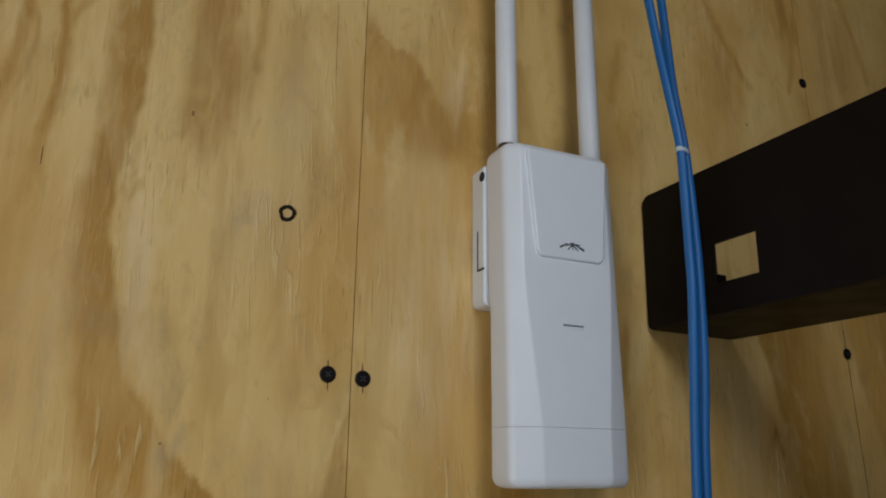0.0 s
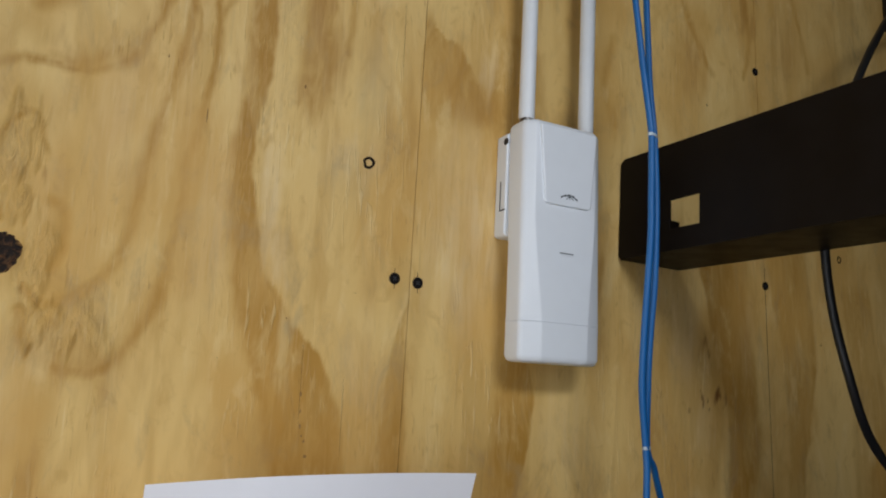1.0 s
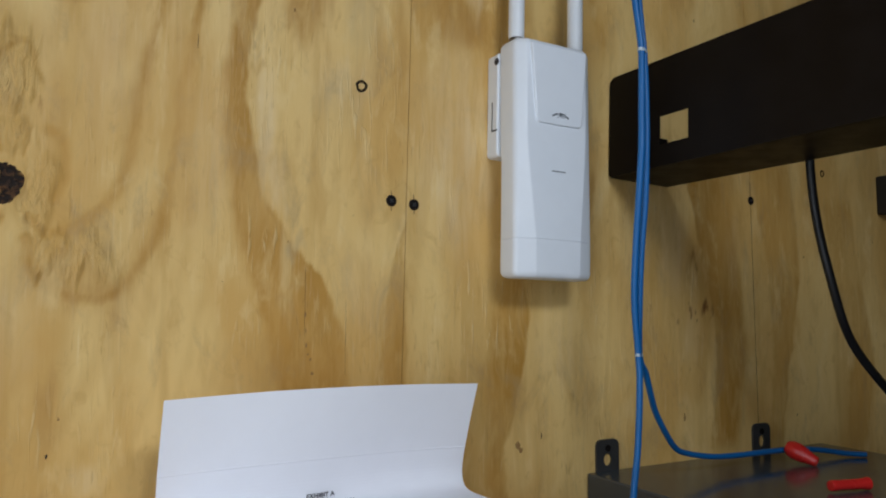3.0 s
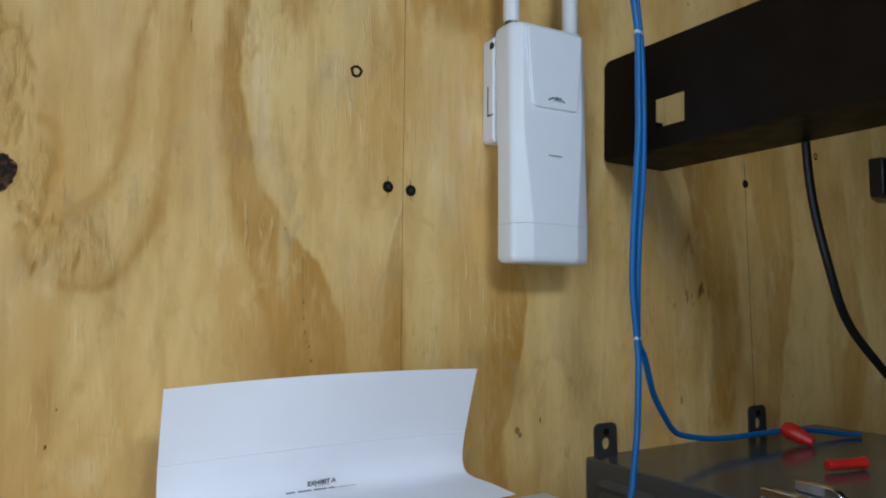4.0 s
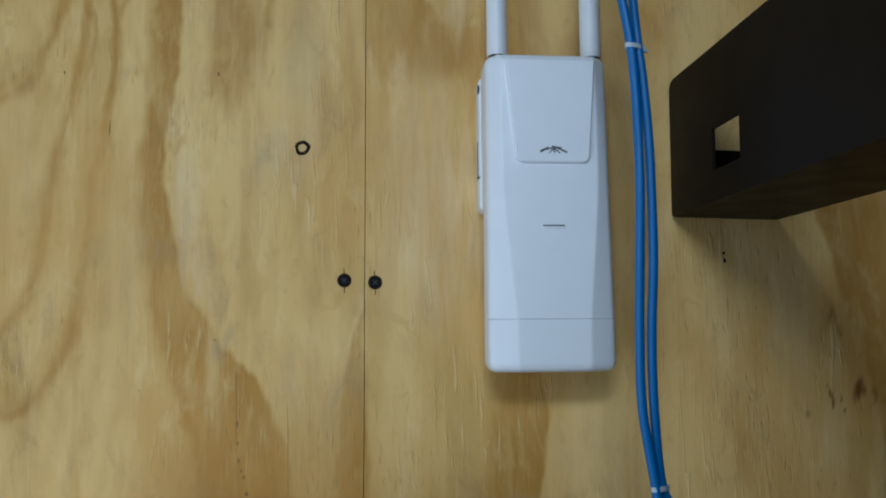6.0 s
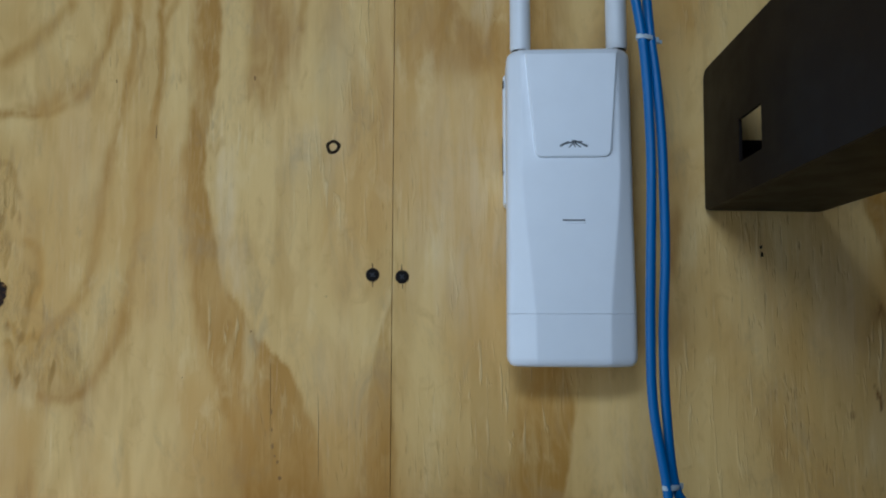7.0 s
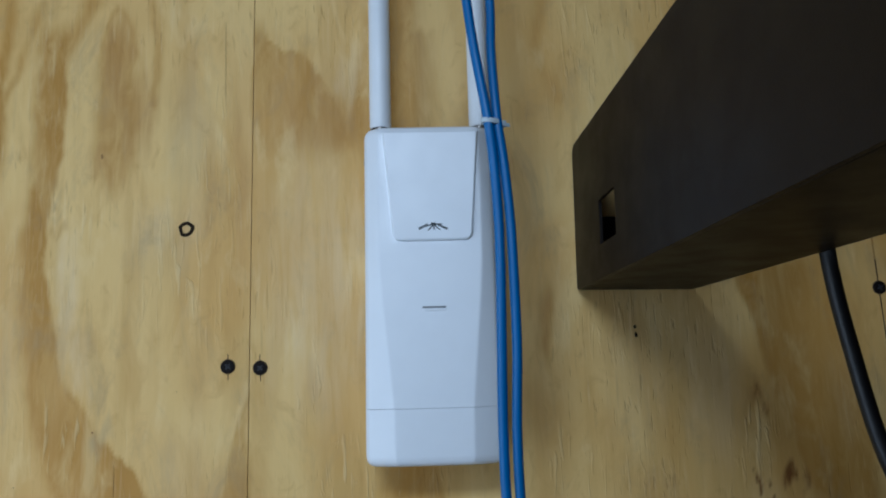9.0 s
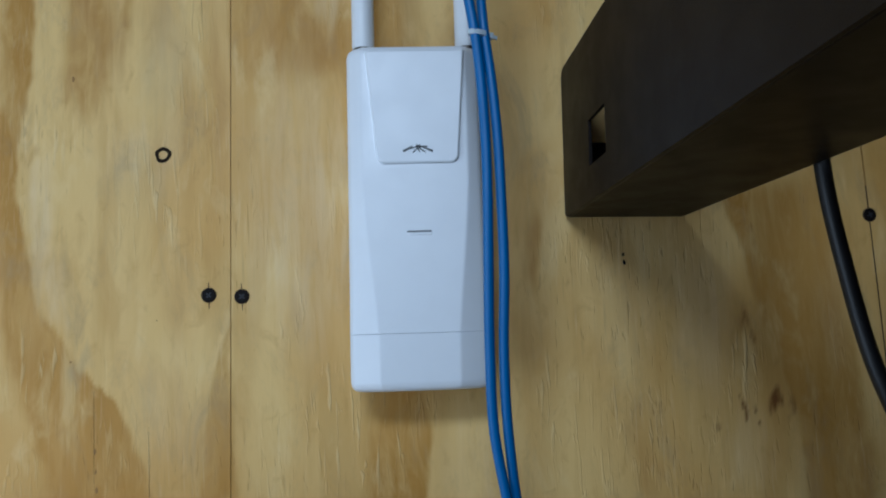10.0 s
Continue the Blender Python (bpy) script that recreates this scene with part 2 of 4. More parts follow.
def spline(points, steps=10):
    """A smooth curve through the points."""
    p = [Vector(points[0]) * 2 - Vector(points[1])] + [Vector(q) for q in points] + [Vector(points[-1]) * 2 - Vector(points[-2])]
    out = []
    for a, b, c, d in zip(p, p[1:], p[2:], p[3:]):
        for k in range(steps):
            t = k / steps
            out.append(0.5 * (2 * b + (c - a) * t + (2 * a - 5 * b + 4 * c - d) * t * t + (3 * b - a - 3 * c + d) * t ** 3))
    return out + [p[-2]]


def tube(points, radius, sides=14, steps=10):
    """A round cable along a smooth curve."""
    line, rings, side = spline(points, steps), [], Vector((1, 0.2, 0.1))
    for k, q in enumerate(line):
        way = (line[min(k + 1, len(line) - 1)] - line[max(k - 1, 0)]).normalized()
        side = (side - way * side.dot(way)).normalized()
        up = way.cross(side)
        rings.append([q + radius * (math.cos(2 * math.pi * j / sides) * side + math.sin(2 * math.pi * j / sides) * up) for j in range(sides)])
    return loft(rings)


# ---- plywood grain: growth bands of the face veneer, laid down as smooth fields over the sheets ----
GRAIN = []


def band(points, width, depth):
    GRAIN.append(("band", [tuple(p)[:2] for p in spline([(x, z, 0) for x, z in points], 5)], width, depth))


def zone(left, right, soft_left, soft_right, depth):
    GRAIN.append(("zone", left, right, soft_left, soft_right, depth))


band([(-0.433, 1.582), (-0.430, 1.614), (-0.427, 1.651), (-0.421, 1.672), (-0.400, 1.682), (-0.369, 1.681), (-0.342, 1.693), (-0.329, 1.714), (-0.320, 1.738), (-0.313, 1.79), (-0.302, 1.95)], 0.0045, 0.7)
band([(-0.385, 1.686), (-0.369, 1.685), (-0.347, 1.692)], 0.006, 0.5)
band([(-0.294, 1.95), (-0.297, 1.81), (-0.301, 1.743), (-0.307, 1.692), (-0.318, 1.643), (-0.323, 1.611), (-0.326, 1.580), (-0.336, 1.552), (-0.349, 1.533), (-0.364, 1.523), (-0.376, 1.521), (-0.384, 1.528)], 0.0045, 0.75)
band([(-0.276, 1.95), (-0.280, 1.81), (-0.282, 1.747), (-0.282, 1.701), (-0.288, 1.658), (-0.294, 1.626), (-0.296, 1.595), (-0.300, 1.564), (-0.302, 1.543), (-0.309, 1.521), (-0.320, 1.500), (-0.334, 1.483), (-0.351, 1.478), (-0.370, 1.485), (-0.382, 1.500), (-0.388, 1.516)], 0.005, 0.75)
band([(-0.320, 1.500), (-0.334, 1.485), (-0.351, 1.480)], 0.008, 0.5)
band([(-0.375, 1.589), (-0.368, 1.584), (-0.365, 1.570), (-0.367, 1.553), (-0.372, 1.541)], 0.003, 0.7)
band([(-0.431, 1.605), (-0.428, 1.590), (-0.420, 1.578), (-0.413, 1.565)], 0.0025, 0.8)
band([(-0.423, 1.615), (-0.418, 1.595), (-0.410, 1.585), (-0.406, 1.573)], 0.0025, 0.8)
band([(-0.446, 1.519), (-0.434, 1.531), (-0.413, 1.537)], 0.003, 0.8)
band([(-0.439, 1.490), (-0.434, 1.509), (-0.416, 1.531)], 0.003, 0.8)
band([(-0.428, 1.431), (-0.427, 1.461), (-0.425, 1.479), (-0.416, 1.506), (-0.402, 1.530)], 0.0035, 0.7)
band([(-0.400, 1.643), (-0.412, 1.625), (-0.415, 1.600)], 0.003, 0.7)
band([(-0.402, 1.647), (-0.389, 1.643), (-0.383, 1.621)], 0.0025, 0.5)
band([(-0.462, 1.704), (-0.458, 1.680), (-0.459, 1.656)], 0.008, 0.5)
zone([(-0.258, 1.782), (-0.259, 1.753), (-0.259, 1.691), (-0.267, 1.644), (-0.264, 1.599), (-0.260, 1.560), (-0.253, 1.525), (-0.242, 1.500), (-0.231, 1.466), (-0.221, 1.410)], [(-0.235, 1.788), (-0.238, 1.758), (-0.239, 1.705), (-0.247, 1.661), (-0.248, 1.642), (-0.243, 1.602), (-0.235, 1.562), (-0.215, 1.528), (-0.194, 1.502), (-0.179, 1.480), (-0.168, 1.449), (-0.163, 1.409)], 0.006, 0.0015, 1.0)
zone([(-0.215, 1.784), (-0.218, 1.748), (-0.217, 1.709), (-0.212, 1.691)], [(-0.198, 1.788), (-0.188, 1.755), (-0.187, 1.720), (-0.195, 1.689)], 0.008, 0.012, 0.7)
zone([(-0.119, 1.539), (-0.129, 1.506), (-0.135, 1.468), (-0.143, 1.400)], [(-0.116, 1.540), (-0.117, 1.506), (-0.116, 1.468), (-0.115, 1.399)], 0.002, 0.001, 0.75)
zone([(-0.230, 1.483), (-0.238, 1.457), (-0.243, 1.406)], [(-0.212, 1.484), (-0.201, 1.444), (-0.194, 1.405)], 0.02, 0.01, 0.35)
zone([(-0.112, 1.784), (-0.113, 1.770), (-0.114, 1.737), (-0.114, 1.705)], [(-0.102, 1.782), (-0.081, 1.773), (-0.058, 1.743), (-0.048, 1.715)], 0.001, 0.002, 0.7)
zone([(-0.058, 1.743), (-0.055, 1.715), (-0.056, 1.676), (-0.055, 1.641)], [(-0.039, 1.751), (-0.034, 1.714), (-0.035, 1.675), (-0.038, 1.640)], 0.02, 0.004, 0.6)
zone([(-0.038, 1.784), (-0.047, 1.751), (-0.051, 1.727)], [(-0.014, 1.796), (0.009, 1.782), (0.010, 1.705)], 0.004, 0.01, 0.7)
zone([(-0.021, 1.817), (-0.018, 1.783), (-0.020, 1.726)], [(0.003, 1.816), (-0.001, 1.783), (0.003, 1.725)], 0.006, 0.006, 0.6)
zone([(-0.027, 1.497), (-0.035, 1.464), (-0.046, 1.417), (-0.047, 1.393), (-0.037, 1.313)], [(0.002, 1.498), (0.007, 1.463), (0.004, 1.434), (-0.013, 1.377), (-0.022, 1.354), (-0.017, 1.311)], 0.012, 0.002, 0.8)
zone([(0.203, 1.610), (0.2066, 1.593), (0.213, 1.570), (0.2205, 1.530), (0.232, 1.497), (0.242, 1.457), (0.242, 1.414), (0.232, 1.342)], [(0.267, 1.611), (0.281, 1.502), (0.288, 1.443), (0.272, 1.340)], 0.0025, 0.008, 0.85)
zone([(0.304, 1.627), (0.310, 1.584), (0.329, 1.504), (0.332, 1.413), (0.319, 1.337)], [(0.366, 1.633), (0.374, 1.589), (0.380, 1.506), (0.357, 1.413), (0.345, 1.336)], 0.004, 0.003, 0.6)
zone([(0.424, 1.594), (0.439, 1.515), (0.463, 1.416), (0.456, 1.325)], [(0.479, 1.598), (0.494, 1.516), (0.514, 1.414), (0.500, 1.321)], 0.006, 0.004, 0.55)
zone([(0.139, 1.407), (0.130, 1.365), (0.115, 1.345)], [(0.183, 1.449), (0.183, 1.382), (0.169, 1.329)], 0.02, 0.008, 0.35)
zone([(0.073, 1.596), (0.074, 1.581), (0.074, 1.563)], [(0.084, 1.595), (0.081, 1.581), (0.079, 1.562)], 0.003, 0.003, 0.55)
band([(0.183, 1.914), (0.194, 1.879), (0.210, 1.844), (0.230, 1.817)], 0.004, 0.6)
band([(0.279, 1.943), (0.284, 1.903), (0.289, 1.864), (0.278, 1.821)], 0.004, 0.65)
band([(0.356, 1.966), (0.372, 1.913), (0.388, 1.853)], 0.005, 0.5)
band([(0.094, 1.821), (0.083, 1.771), (0.094, 1.733)], 0.005, 0.5)
band([(-0.284, 1.696), (-0.286, 1.677), (-0.289, 1.665)], 0.002, 0.5)
band([(-0.256, 1.682), (-0.251, 1.732), (-0.238, 1.776), (-0.223, 1.813)], 0.007, 0.7)
band([(-0.213, 1.745), (-0.213, 1.784), (-0.207, 1.807), (-0.197, 1.796), (-0.193, 1.767), (-0.198, 1.743)], 0.003, 0.5)
band([(-0.281, 1.737), (-0.268, 1.777), (-0.255, 1.814)], 0.004, 0.6)
band([(-0.182, 1.813), (-0.178, 1.775), (-0.181, 1.739)], 0.004, 0.45)
band([(-0.398, 1.721), (-0.374, 1.737), (-0.350, 1.762)], 0.006, 0.6)
band([(-0.372, 1.683), (-0.352, 1.695), (-0.336, 1.711)], 0.008, 0.55)
band([(-0.300, 1.761), (-0.295, 1.727), (-0.304, 1.686), (-0.317, 1.637), (-0.323, 1.589)], 0.003, 0.5)


def step(a, b, v):
    t = np.clip((v - a) / (b - a), 0, 1)
    return t * t * (3 - 2 * t)


def waves(x, z, fx, fz, seed):
    """A smooth uneven field between about 0 and 1."""
    total = 0
    for k in range(1, 5):
        total = total + np.sin(fx * k * 0.83 * x + 1.7 * k * seed + 2.1 * np.sin(fz * z * 0.6 + k + seed)) * np.sin(fz * k * 0.71 * z + 2.9 * k + seed + 1.6 * np.sin(fx * x * 0.5 + 2 * k)) / k
    return np.clip(0.5 + 0.36 * total, 0, 1)


def fibre_shift(x, z):
    """Each fibre of the veneer ends a little higher or lower than the next."""
    return 0.007 * (waves(x, z, 190, 7, 3.0) - 0.5) + 0.005 * (waves(x, z, 420, 9, 5.0) - 0.5)


def wobble(x, z):
    return 0.0035 * (waves(x, z, 60, 70, 1.0) - 0.5) + 0.0016 * (waves(x, z, 150, 190, 2.0) - 0.5)


def grain_at(x, z):
    total = np.zeros_like(x)
    shift = fibre_shift(x, z)
    x = x + wobble(x, z)
    swell, fade = waves(x, z, 30, 42, 7.0), waves(x, z, 40, 24, 11.0)
    for kind, *g in GRAIN:
        if kind == "band":
            line, width, depth = g
            zz = z + 0.25 * shift
            best = np.full_like(x, 9.0)
            for (ax, az), (bx, bz) in zip(line, line[1:]):
                dx, dz = bx - ax, bz - az
                t = np.clip(((x - ax) * dx + (zz - az) * dz) / (dx * dx + dz * dz + 1e-9), 0, 1)
                best = np.minimum(best, np.hypot(x - ax - t * dx, zz - az - t * dz))
            v = depth * (0.75 + 0.5 * fade) * (1 - step(0, 1, best / (width * (0.9 + 1.5 * swell))))
        else:
            left, right, sl, sr, depth = g
            lz, lx = np.array([p[1] for p in left][::-1]), np.array([p[0] for p in left][::-1])
            rz, rx = np.array([p[1] for p in right][::-1]), np.array([p[0] for p in right][::-1])
            zz = z + shift
            x0, x1 = np.interp(zz, lz, lx), np.interp(zz, rz, rx)
            ends = step(min(lz[0], rz[0]) - 0.025, min(lz[0], rz[0]) + 0.005, z) * (1 - step(max(lz[-1], rz[-1]) - 0.005, max(lz[-1], rz[-1]) + 0.02, z))
            sr = max(sr, 0.0026)
            v = depth * (0.7 + 0.4 * fade) * step(x0 - sl, x0 + sl, x) * (1 - step(x1 - sr, x1 + sr, x)) * ends
        total = np.maximum(total, v)
    # faint year rings that bend round the knot
    ring = np.hypot(x + 0.402, (z - 1.565) * 0.42)
    lines = 0.5 + 0.5 * np.sin(ring * 330 + 5 * waves(x, z, 20, 12, 4.0))
    total = np.maximum(total, 0.24 * lines ** 2 * (1 - step(0.12, 0.24, ring)) * (0.4 + 0.6 * fade))
    return np.clip(total, 0, 1)


def blob(x, z, cx, cz, rx, rz):
    return 1 - step(0.35, 1.0, np.hypot((x - cx) / rx, (z - cz) / rz))


# patches of the veneer: (x, z, half width, half height, depth)
STAINS = [(0.283, 1.903, 0.0073, 0.0401, 0.9), (0.296, 1.887, 0.0074, 0.0201, 0.7), (0.339, 1.906, 0.0098, 0.0415, 0.4), (0.142, 1.438, 0.0108, 0.0206, 0.5), (-0.460, 1.685, 0.0029, 0.0158, 0.9), (-0.449, 1.635, 0.0023, 0.0133, 0.8), (-0.452, 1.609, 0.0020, 0.0092, 0.7), (-0.381, 1.600, 0.0022, 0.0057, 0.9), (-0.355, 1.693, 0.0443, 0.0095, 0.4), (-0.420, 1.588, 0.0048, 0.0234, 0.5), (-0.421, 1.458, 0.0134, 0.0221, 0.3), (0.111, 1.564, 0.0110, 0.0109, 0.35), (0.076, 1.584, 0.0051, 0.0218, 0.5), (-0.203, 1.767, 0.0097, 0.0455, 0.8), (-0.188, 1.726, 0.0104, 0.0366, 0.7), (-0.213, 1.696, 0.0072, 0.0138, 0.7), (-0.16, 1.746, 0.016, 0.0369, 0.35), (-0.078, 1.535, 0.0068, 0.0259, 0.5), (-0.149, 1.548, 0.0091, 0.0262, 0.3), (-0.14, 1.668, 0.0055, 0.0629, 0.35), (-0.124, 1.684, 0.0047, 0.0749, 0.3), (-0.067, 1.735, 0.0277, 0.0406, 0.5), (0.076, 1.58, 0.0106, 0.0226, 0.6), (0.07, 1.529, 0.0112, 0.0331, 0.3), (0.121, 1.568, 0.003, 0.003, 0.7), (0.102, 1.561, 0.0026, 0.0026, 0.6), (0.088, 1.512, 0.0022, 0.0022, 0.8), (0.211, 1.523, 0.0081, 0.0088, 0.7), (0.199, 1.509, 0.0066, 0.013, 0.6), (0.138, 1.466, 0.0146, 0.0284, 0.45), (0.197, 1.819, 0.0282, 0.0506, 0.6), (0.348, 1.872, 0.0294, 0.0417, 0.5), (-0.346, 1.485, 0.0468, 0.0159, 0.45), (-0.368, 1.398, 0.0086, 0.03, 0.5), (-0.431, 1.461, 0.0098, 0.0073, 0.4), (-0.241, 1.656, 0.0074, 0.0046, 0.7), (-0.339, 1.599, 0.0034, 0.0034, 0.8), (-0.411, 1.609, 0.0106, 0.0238, 0.3)]
PALE = [(0.183, 1.539, 0.0223, 0.0573, 0.55), (0.208, 1.445, 0.0182, 0.0311, 0.4), (0.131, 1.534, 0.0220, 0.0428, 0.3), (0.270, 1.542, 0.0113, 0.0435, 0.3), (0.037, 1.442, 0.0259, 0.0450, 0.4), (-0.232, 1.615, 0.0088, 0.0463, 0.9), (-0.222, 1.566, 0.0075, 0.0227, 0.8), (-0.232, 1.644, 0.0075, 0.0118, 0.8), (-0.169, 1.649, 0.0274, 0.0237, 0.35), (-0.070, 1.610, 0.0420, 0.1000, 0.8), (-0.276, 1.584, 0.0156, 0.0758, 0.3), (-0.151, 1.492, 0.0226, 0.0435, 0.3), (-0.339, 1.646, 0.0241, 0.0467, 0.4), (-0.4, 1.454, 0.0243, 0.0485, 0.3), (-0.048, 1.763, 0.0096, 0.0248, 0.7), (-0.348, 1.365, 0.0131, 0.0106, 0.6)]
# greyer patches; the last one lies just below the bracket
GREYED = [(-0.154, 1.712, 0.0198, 0.0483, 0.7), (-0.172, 1.629, 0.0234, 0.0272, 0.4), (-0.207, 1.524, 0.0076, 0.0097, 0.9), (-0.338, 1.598, 0.0035, 0.0029, 0.7), (-0.437, 1.558, 0.0167, 0.0228, 0.3), (0.163, 1.576, 0.0523, 0.03, 0.35)]
FUZZ = [(-0.056, 1.48, 0.0186, 0.0396, 1), (-0.028, 1.472, 0.0223, 0.0323, 1), (0.09, 1.474, 0.0183, 0.0357, 1), (0.136, 1.466, 0.0182, 0.0285, 0.9), (-0.168, 1.621, 0.0273, 0.0425, 0.8), (-0.236, 1.519, 0.0176, 0.0296, 0.8), (-0.136, 1.704, 0.0158, 0.0795, 0.7), (0.205, 1.494, 0.0146, 0.0216, 0.8), (0.188, 1.458, 0.0094, 0.0212, 0.8), (-0.241, 1.46, 0.0151, 0.0216, 0.7), (-0.078, 1.543, 0.0113, 0.0295, 0.6), (-0.035, 1.471, 0.0177, 0.0295, 0.8), (0.094, 1.468, 0.018, 0.0318, 0.8), (-0.374, 1.39, 0.0091, 0.026, 0.8)]
TORN = [(-0.4, 1.621, 0.0159, 0.0301, 1), (-0.396, 1.581, 0.0107, 0.0135, 0.7), (-0.384, 1.528, 0.0093, 0.0274, 0.8), (-0.359, 1.504, 0.0264, 0.0158, 0.7), (-0.38, 1.557, 0.011, 0.0199, 0.5), (-0.373, 1.504, 0.0191, 0.0142, 0.6), (-0.412, 1.538, 0.0069, 0.0115, 0.5)]
RESIN = [(0.2275, 1.4705, 0.0040, 0.0080, 1.0), (0.2045, 1.4690, 0.0036, 0.0034, 1.1), (0.2065, 1.4630, 0.0020, 0.0050, 1.0), (0.2150, 1.4660, 0.0022, 0.0024, 1.0), (0.1870, 1.4700, 0.0030, 0.0030, 0.6), (0.2125, 1.5210, 0.0028, 0.0034, 0.6), (0.2375, 1.4730, 0.0022, 0.0090, 0.8)]


def patches_at(x, z, patches):
    """Uneven patches with ragged upright ends, as the fibres run."""
    zz = z + 3.0 * fibre_shift(x, z)
    xx = x + 2.0 * wobble(x, z)
    total = np.zeros_like(x)
    for cx, cz, rx, rz, depth in patches:
        total = np.maximum(total, depth * blob(xx, zz, cx, cz, rx * 1.25, rz * 1.25))
    return total * (0.55 + 0.6 * waves(x, z, 90, 30, 9.0))


def relief_at(x, z):
    """Height of the grain torn up round the knot: ridges that fan out from it."""
    dx, dz = x + 0.4015, z - 1.566
    fan = 0.5 + 0.5 * np.sin(46 * np.arctan2(dx, np.abs(dz) + 0.012) + 5 * waves(x, z, 40, 60, 12.0))
    crumbs = waves(x, z, 520, 330, 6.0)
    near = 1 - step(0.02, 0.07, np.hypot(dx, dz + 0.014))
    valleys = grain_at(x, z) * near
    rise = patches_at(x, z, TORN) * (0.0022 * fan + 0.0024 * crumbs) + 0.0014 * near - 0.0034 * valleys
    return np.where(np.hypot(dx, dz + 0.014) < 0.0135, 0.0, rise)


def sheet(name, x0, x1, lean0, lean1, parent):
    """One plywood sheet with its front at y = 0; lean: how far its sides stray from plumb, in metres a metre."""
    def marks(a, b, fine0, fine1, stride):
        lo, hi = max(a, fine0), min(b, fine1)
        out = list(np.linspace(lo, hi, max(2, round((hi - lo) / stride) + 1)))
        return ([a] if a < lo - 1e-6 else []) + out + ([b] if b > hi + 1e-6 else [])
    xs, zs = np.array(marks(x0, x1, -0.52, 0.62, 0.0016)), np.array(marks(0.0, 2.44, 1.28, 2.0, 0.0025))
    gx, gz = np.meshgrid(xs, zs)
    u = (gx - x0) / (x1 - x0)
    gx = gx + (gz - 1.6) * (lean0 * (1 - u) + lean1 * u)
    n, m = len(xs), len(zs)
    x, z = gx.ravel(), gz.ravel()
    verts = np.stack([x, -relief_at(x, z), z], 1)
    k = np.arange((m - 1) * n).reshape(m - 1, n)[:, :-1].ravel()
    faces = np.stack([k, k + 1, k + n + 1, k + n], 1).tolist()
    rim = [*range(n), *range(2 * n - 1, m * n, n), *range(m * n - 2, (m - 1) * n - 1, -1), *range((m - 2) * n, 0, -n)]
    back = verts[rim] + np.array([0, 0.018, 0])
    start = len(verts)
    for a in range(len(rim)):
        b = (a + 1) % len(rim)
        faces.append([start + b, start + a, start + len(rim) + a, start + len(rim) + b])
    me = bpy.data.meshes.new(name)
    me.from_pydata(np.vstack([verts, verts[rim], back]).tolist(), [], faces)
    for key, values in (("grain", grain_at(x, z)), ("torn", patches_at(x, z, TORN)), ("grey", patches_at(x, z, GREYED)), ("stain", patches_at(x, z, STAINS)), ("pale", patches_at(x, z, PALE)), ("fuzz", patches_at(x, z, FUZZ)), ("resin", patches_at(x, z, RESIN))):
        layer = me.attributes.new(key, "FLOAT", "POINT")
        layer.data.foreach_set("value", np.concatenate([values, np.zeros(2 * len(rim))]).astype(np.float32))
    me.materials.append(PLY)
    me.polygons.foreach_set("use_smooth", [True] * (len(faces) - len(rim)) + [False] * len(rim))
    me.update()
    ob = new(name, me)
    ob.parent = parent
    return ob


# ---- the shed ----
wall_north = tagged(part("wall_north", box(-0.70, 1.42, 0.019, 0.10, 0, 2.44), PLY_PLAIN), "wall of bare plywood sheets with open joints", "wall", kind="structure")
sheet_a = sheet("plywood_sheet", -0.69, -0.11555, 0, 0.020, wall_north)
sheet_b = sheet("plywood_sheet", -0.11505, 0.3005, 0.020, -0.008, wall_north)
sheet_c = sheet("plywood_sheet", 0.3016, 1.40, -0.008, 0, wall_north)
# dark strip laid in the open joint in place of its shade
filler = bmesh.new()
filler.faces.new([filler.verts.new((x - 0.008 * (z - 1.6), 0.0003, z)) for x, z in ((0.3004, 0.9), (0.3017, 0.9), (0.3017, 1.612), (0.3004, 1.612))])
part("joint_shade", filler, CRACK, sheet_c, "dark strip standing in for the joint's shade", smooth=False)
# walls out of view close the room; the grey ones hold back bounce light
tagged(part("wall_east", box(3.0, 3.1, -1.0, 0.1, 0, 2.6), UNSEEN_GREY), "unseen side wall, dull grey to dim bounce light", "wall", kind="structure")
tagged(part("wall_north_far", box(1.42, 3.0, 0.0, 0.1, 0, 2.6), PLY_PLAIN), "plain plywood end wall", "wall", kind="structure")
tagged(part("wall_north_top", box(-0.70, 1.42, 0.0, 0.1, 2.44, 2.6), PLY_PLAIN), "plain plywood strip under the ceiling", "wall", kind="structure")
west = bmesh.new()
for y0, y1, z0, z1 in ((-1.0, -0.93, 0, 2.6), (-0.20, -0.001, 0, 2.6), (-0.93, -0.20, 0, 1.07), (-0.93, -0.20, 1.77, 2.6)):
    box(-0.70, -0.62, y0, y1, z0, z1, west)
tagged(part("wall_west", west, UNSEEN_GREY, smooth=False), "unseen side wall with a window opening, grey to dim bounce light", "wall", kind="structure")
south = bmesh.new()
for x0, x1, z0, z1 in ((-0.70, -0.37, 0, 2.6), (0.07, 3.1, 0, 2.6), (-0.37, 0.07, 0, 1.89), (-0.37, 0.07, 2.05, 2.6)):
    box(x0, x1, -1.08, -1.0, z0, z1, south)
tagged(part("wall_south", south, UNSEEN_GREY, smooth=False), "unseen wall with an assumed small high window, grey to dim bounce light", "wall", kind="structure")
tagged(part("floor", box(-0.70, 3.1, -1.08, 0.1, -0.1, 0), CONCRETE), "worn grey concrete floor", "floor", kind="structure")
